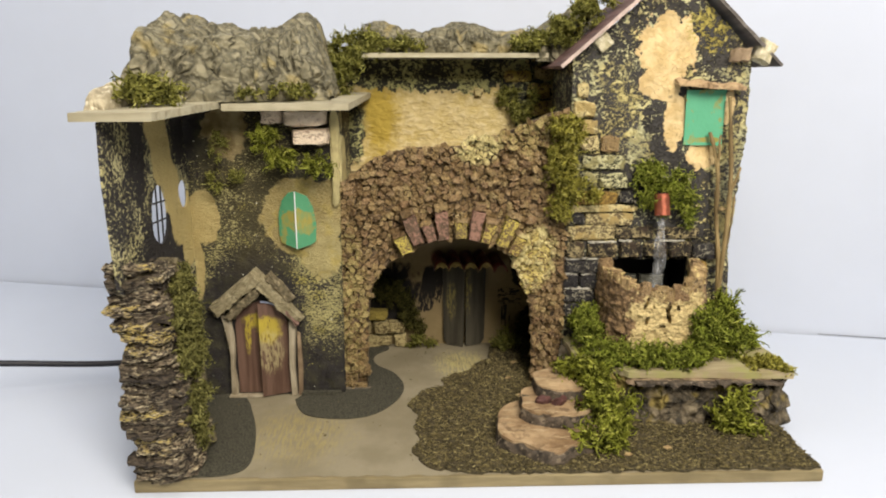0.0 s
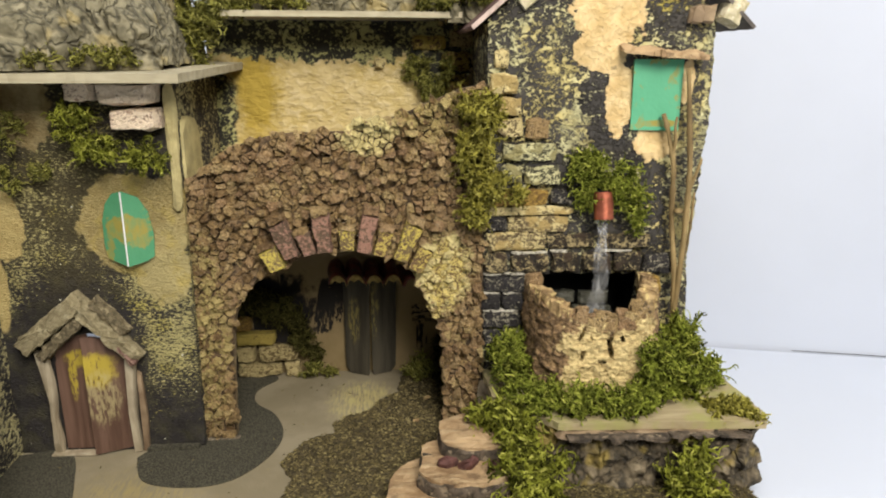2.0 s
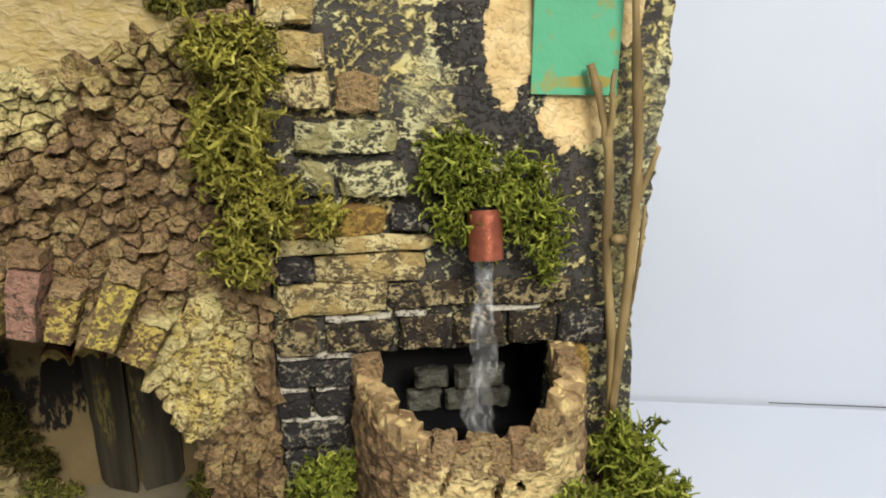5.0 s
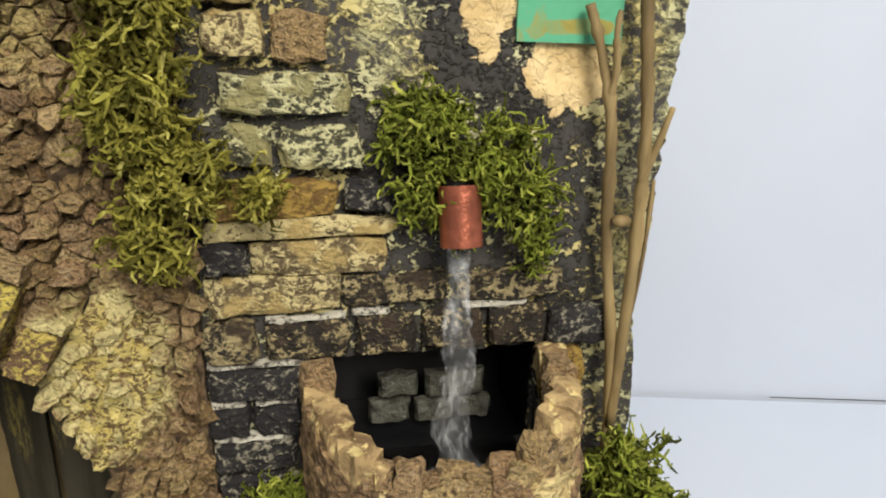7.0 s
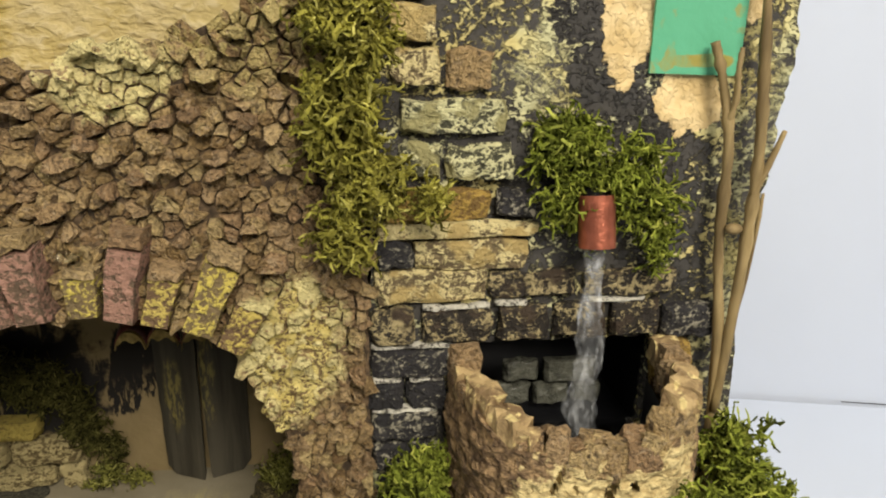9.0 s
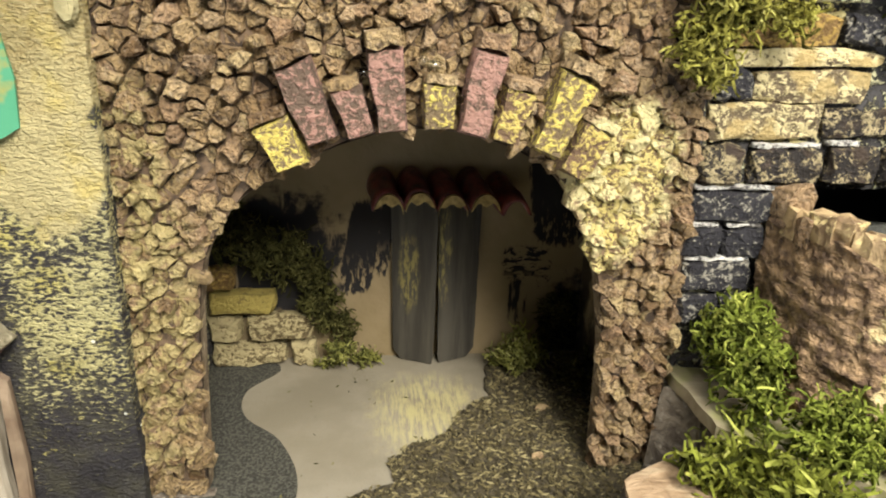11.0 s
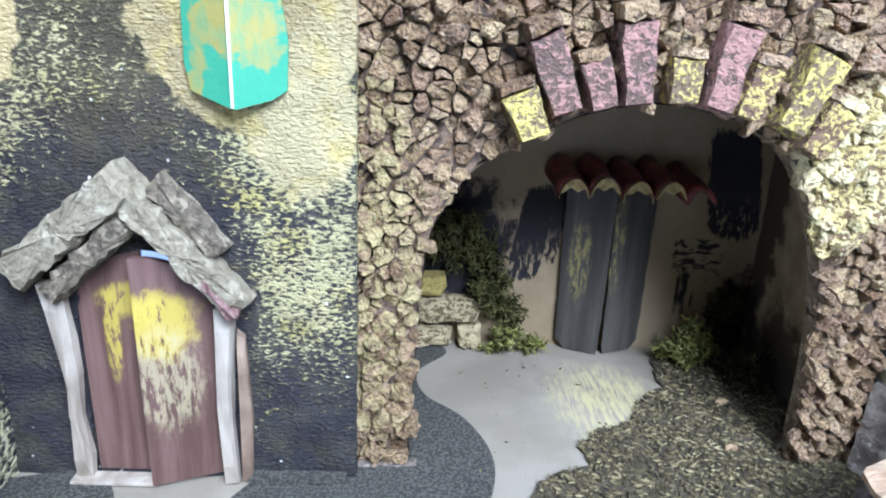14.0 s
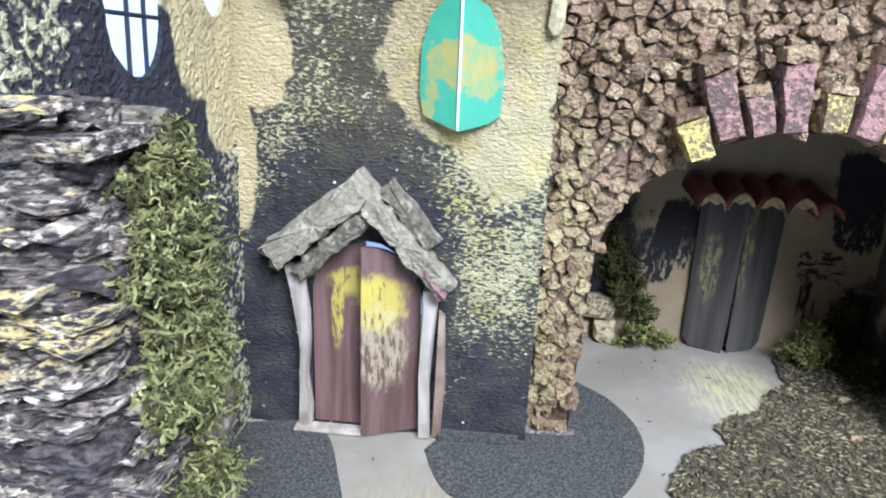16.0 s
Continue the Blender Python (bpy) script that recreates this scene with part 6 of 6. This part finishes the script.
moss("moss_clump", [((0.178, 0.700, 0.088), (0.022, 0.02, 0.024), 320), ((0.176, 0.722, 0.092), (0.018, 0.012, 0.020), 190), ((0.198, 0.668, 0.078), (0.022, 0.018, 0.014), 270), ((0.232, 0.656, 0.076), (0.028, 0.012, 0.014), 330), ((0.268, 0.654, 0.077), (0.022, 0.012, 0.014), 270)], "moss_green", "green moss cushion round the foot of the well", 0.015, 0.0007, 0.0, (0, -0.3, 0.6), 4)
moss("moss_clump", [((0.290, 0.667, 0.096), (0.018, 0.012, 0.030), 290), ((0.318, 0.68, 0.082), (0.026, 0.022, 0.018), 280), ((0.328, 0.705, 0.105), (0.018, 0.02, 0.030), 300), ((0.35, 0.70, 0.08), (0.014, 0.02, 0.012), 160)], "moss_green", "thick green moss beside the well and twigs", 0.016, 0.0007, 0.0, (0.1, -0.4, 0.5), 5)
moss("moss_clump", [((0.172, 0.645, 0.054), (0.022, 0.014, 0.014), 150), ((0.186, 0.622, 0.036), (0.022, 0.014, 0.022), 180), ((0.166, 0.590, 0.024), (0.030, 0.014, 0.013), 170), ((0.168, 0.612, 0.040), (0.016, 0.012, 0.012), 80), ((0.160, 0.668, 0.056), (0.018, 0.012, 0.010), 190)], "moss_bright", "bright yellow green moss beside the stone steps", 0.022, 0.00092, 0.0, (0, -0.4, 0.6), 6)
moss("moss_clump", [((0.308, 0.617, 0.024), (0.028, 0.014, 0.016), 150), ((0.315, 0.63, 0.036), (0.016, 0.01, 0.016), 60)], "moss_bright", "yellow green moss tuft at the foot of the rock", 0.021, 0.0009, 0.0, (0, -0.4, 0.6), 7)
moss("moss_clump", [((0.352, 0.657, 0.068), (0.026, 0.019, 0.006), 520), ((0.366, 0.645, 0.067), (0.012, 0.010, 0.005), 150)], "moss_dry", "flat ochre moss on the terrace corner", 0.008, 0.0006, 0.1, (0, -0.2, 0.3), 8)
moss("moss_clump", [((-0.158, 0.699, 0.296), (0.013, 0.007, 0.014), 130), ((-0.140, 0.696, 0.276), (0.018, 0.007, 0.010), 150), ((-0.108, 0.696, 0.270), (0.018, 0.008, 0.010), 140)], "moss_bright", "trailing green moss below the rosy bricks", 0.013, 0.00055, 0.1, (0, -0.6, 0.0), 9)
moss("moss_clump", [((-0.205, 0.708, 0.285), (0.012, 0.005, 0.018), 60), ((-0.21, 0.708, 0.255), (0.012, 0.004, 0.014), 45), ((-0.19, 0.708, 0.262), (0.01, 0.004, 0.012), 40)], "moss_olive", "thin olive moss on the house front", 0.011, 0.0005, 0.1, (0, -0.6, 0.0), 10)
moss("moss_clump", [((-0.206, 0.574, 0.158), (0.014, 0.026, 0.030), 640), ((-0.203, 0.572, 0.120), (0.015, 0.024, 0.026), 620), ((-0.211, 0.580, 0.184), (0.012, 0.020, 0.012), 200), ((-0.200, 0.570, 0.080), (0.012, 0.019, 0.022), 380), ((-0.199, 0.570, 0.048), (0.009, 0.014, 0.016), 150)], "moss_grey", "shaggy grey green moss on the side of the bark pillar", 0.0095, 0.0005, 0.1, (0.5, -0.4, 0.0), 11)
moss("moss_clump", [((-0.232, 0.60, 0.345), (0.020, 0.04, 0.012), 320), ((-0.214, 0.60, 0.342), (0.014, 0.03, 0.007), 120)], "moss_olive", "yellow green moss on the side roof", 0.013, 0.0006, 0.0, (0, -0.3, 0.6), 12)
moss("moss_clump", [((-0.135, 0.700, 0.341), (0.04, 0.016, 0.009), 300), ((-0.17, 0.685, 0.340), (0.02, 0.012, 0.006), 110)], "moss_olive", "thin moss strip on the middle roof", 0.01, 0.0005, 0.0, (0, -0.3, 0.5), 13)
moss("moss_clump", [((-0.085, 0.80, 0.372), (0.024, 0.02, 0.028), 480), ((-0.06, 0.815, 0.393), (0.03, 0.018, 0.012), 320), ((-0.095, 0.80, 0.345), (0.016, 0.016, 0.014), 200), ((-0.02, 0.83, 0.392), (0.025, 0.01, 0.006), 120)], "moss_olive", "thick olive moss where the roofs meet", 0.013, 0.0006, 0.0, (0, -0.5, 0.5), 14)
moss("moss_clump", [((0.125, 0.815, 0.392), (0.028, 0.015, 0.012), 360), ((0.155, 0.80, 0.405), (0.022, 0.015, 0.018), 340), ((0.18, 0.79, 0.425), (0.02, 0.015, 0.016), 280), ((0.205, 0.80, 0.445), (0.018, 0.015, 0.014), 200)], "moss_olive", "green moss climbing the gable roof", 0.012, 0.0006, 0.0, (-0.2, -0.5, 0.5), 15)
moss("moss_clump", [((0.105, 0.852, 0.335), (0.016, 0.006, 0.016), 150), ((0.12, 0.85, 0.315), (0.016, 0.008, 0.014), 170), ((0.135, 0.85, 0.335), (0.01, 0.006, 0.012), 70)], "moss_olive", "dark moss on the back wall bricks", 0.011, 0.00055, 0.1, (0, -0.6, 0.0), 16)
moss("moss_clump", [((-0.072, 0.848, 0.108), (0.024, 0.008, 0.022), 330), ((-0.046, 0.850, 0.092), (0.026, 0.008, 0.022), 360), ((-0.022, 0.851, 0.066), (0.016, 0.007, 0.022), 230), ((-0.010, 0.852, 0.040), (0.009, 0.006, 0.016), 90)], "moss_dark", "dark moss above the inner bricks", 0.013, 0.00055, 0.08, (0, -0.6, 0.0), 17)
moss("moss_clump", [((-0.008, 0.845, 0.022), (0.016, 0.009, 0.010), 150), ((0.012, 0.848, 0.016), (0.012, 0.007, 0.005), 60)], "moss_olive", "small moss tuft beside the inner bricks", 0.009, 0.0005, 0.0, (0, -0.5, 0.5), 18)
moss("moss_clump", [((0.106, 0.836, 0.027), (0.018, 0.012, 0.014), 300)], "moss_olive", "round green moss cushion inside the arch", 0.010, 0.00055, 0.0, (0, -0.5, 0.5), 19)
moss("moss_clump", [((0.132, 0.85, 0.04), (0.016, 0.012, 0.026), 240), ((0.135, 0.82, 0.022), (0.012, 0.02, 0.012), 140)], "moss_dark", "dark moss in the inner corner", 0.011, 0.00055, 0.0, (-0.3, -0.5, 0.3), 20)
rm = random.Random(3)
for i in range(5):
    single("pebble", piece([(0.0045 * math.cos(q * 0.9) * rm.uniform(0.7, 1.2), 0.003 * math.sin(q * 0.9) * rm.uniform(0.7, 1.2)) for q in range(7)], (lambda px, py: lambda u, v, d: (px + u, py + v, GROUND + 0.0015 + d))(*((0.098, 0.745), (0.23, 0.585), (0.105, 0.70), (0.19, 0.575), (0.11, 0.79))[i]), 0, 0.0025, 0.6, 0.0004, rm), M["rim"], "small tan pebble lying on the turf", "pebble", "pebbles")

# ---- stones of the arch wall ----
def cork_stone(poly, high, r, bm=None):
    """A crumbly bit of cork with bitten edges and a broken, tilted face."""
    bm = bm or bmesh.new()
    ring0 = dense(poly, 0.0026, 0.0006, r.randint(1, 9999))
    n = len(ring0)
    cu, cv = sum(p[0] for p in ring0) / n, sum(p[1] for p in ring0) / n
    swell = r.choice((0.82, 0.95, 1.0, 1.06, 1.14))
    ring0 = [(cu + (u - cu) * swell, cv + (v - cv) * swell) for u, v in ring0]
    tu, tv = r.uniform(-0.4, 0.4), r.uniform(-0.4, 0.4)
    bite = [r.choice((0.8, 0.92, 0.96, 1.0, 1.02)) for _ in range(n)]
    rings = []
    for d, k, j in ((-0.001, 1.0, 0.0), (high * 0.78, 0.99, 0.0003), (high, 0.84, 0.0004)):
        ring = []
        for (u, v), b in zip(ring0, bite):
            kk = k * (b if d > 0 else 1.0)
            ring.append(bm.verts.new(am(cu + (u - cu) * kk + r.uniform(-j, j), cv + (v - cv) * kk + r.uniform(-j, j), d + r.uniform(-j, j) * 1.5 + (tu * (u - cu) + tv * (v - cv)) * (d > 0))))
        rings.append(ring)
    for a, b in zip(rings, rings[1:]):
        for i in range(n):
            bm.faces.new((a[i], a[(i + 1) % n], b[(i + 1) % n], b[i]))
    bm.faces.new(rings[-1])
    return bm


stones = cells(-0.092, 0.157, GROUND, 0.325, 0.0070, 0.0052, lambda u, v: inside((u, v), ARCH), 71, 0.95)
stones.sort(key=lambda s: math.hypot((s[0][0] - 0.02) * 0.8, s[0][1] - 0.12))
rs = random.Random(8)
rest = bmesh.new()
rk = random.Random(29)
chunks = 0
while chunks < 120:
    u, v = rk.uniform(-0.09, 0.155), rk.uniform(0.02, 0.315)
    near = min(math.hypot(u - a, v - b) for a, b in OPENING)
    if not inside((u, v), ARCH) or near < (0.009 if v > 0.2 else 0.013) or (v < 0.225 and v > 0.165 and near < 0.042):
        continue
    chunks += 1
    su, sv, turn = rk.uniform(0.004, 0.0072), rk.uniform(0.003, 0.0048), rk.uniform(-0.4, 0.4)
    corner = [rk.uniform(0.75, 1.15) for _ in range(6)]
    poly = [(u + k * (su * math.cos(i * math.tau / 6 + 0.5) * math.cos(turn) - sv * math.sin(i * math.tau / 6 + 0.5) * math.sin(turn)), v + k * (su * math.cos(i * math.tau / 6 + 0.5) * math.sin(turn) + sv * math.sin(i * math.tau / 6 + 0.5) * math.cos(turn))) for i, k in enumerate(corner)]
    part("stone", cork_stone(poly, rk.uniform(0.0065, 0.0095) if v > 0.2 else rk.uniform(0.004, 0.006), rk), M["cork"], arch)
for i, poly in enumerate(stones):
    high = rs.choice((0.0006, 0.0016, 0.003, 0.004, 0.005, 0.006, 0.0085)) * rs.uniform(0.85, 1.15)
    if i < 180:
        part("stone", cork_stone(poly, high, rs), M["cork"], arch)
    else:
        cork_stone(poly, high, rs, rest)
part("stone_field", rest, M["cork_field"], arch, kind="stuff")

def smear(cx, cz, rx, rz, seed):
    """A ragged skin of cream plaster pressed over the stones."""
    line = []
    for i in range(46):
        a = i * math.tau / 46
        k = 1 + 0.34 * noise.noise(Vector((math.cos(a) * 1.5, math.sin(a) * 1.5, seed))) + 0.3 * noise.noise(Vector((math.cos(a) * 5, math.sin(a) * 5, seed)))
        line.append((cx + rx * k * math.cos(a), cz + rz * k * math.sin(a)))
    def at(u, v, d):
        lump = noise.voronoi(Vector((u * 190, v * 240, seed)))[0]
        return am(u, v, (0.0036 + 0.0050 * min(0.5, lump[1] - lump[0]) + 0.0022 * wobble(u, v, seed, 120)) if d > -0.001 else -0.0005)
    return part("plaster_smear", relief(line, at, (), 0.0017, 0.0, 0.004, seed, 0.0005), M["smear"], arch, "cream plaster smeared over the stones", True)


smear(0.1225, 0.160, 0.018, 0.028, 91)
smear(0.118, 0.137, 0.010, 0.016, 92)

# ---- small remains of glue, card and crumbs ----
single("card_strip", prism([(-0.0945, 0.7235), (-0.0605, 0.7255), (-0.0605, 0.731), (-0.0945, 0.7285)], GROUND + 0.0012, GROUND + 0.0018, 81, 0.0006, 0.004), M["slab"], "pale card strip under the arch pillar", "card")
single("card_strip", prism([(-0.135, 0.7085), (-0.092, 0.7105), (-0.092, 0.7155), (-0.135, 0.7155)], GROUND + 0.0012, GROUND + 0.0045, 82, 0.0008, 0.004), M["flock"], "dark flocked strip at the foot of the wall", "card")
# black strip added in place of the shaded gap behind the table
part("seam", relief([(0.56, 0.0003), (1.2, 0.0003), (1.2, 0.0016), (0.56, 0.0008)], lambda u, v, d: (u, 1.0405 - 0.233 * u - d, v), (), 0.05, 0, 0.001), M["rubber"], bpy.data.objects["wall_north"], "thin black strip for the shadow gap between table and wall")
part("litter", crumbs([(-0.06, 0.72), (0.05, 0.70), (0.08, 0.84), (-0.03, 0.85)], 26, 0.0007, 83, GROUND + 0.0002), M["moss_dark"], turf, kind="stuff")
part("litter", crumbs([(-0.20, 0.56), (0.0, 0.56), (0.0, 0.70), (-0.20, 0.70)], 60, 0.0007, 84, GROUND + 0.0002), M["turf"], turf, kind="stuff")
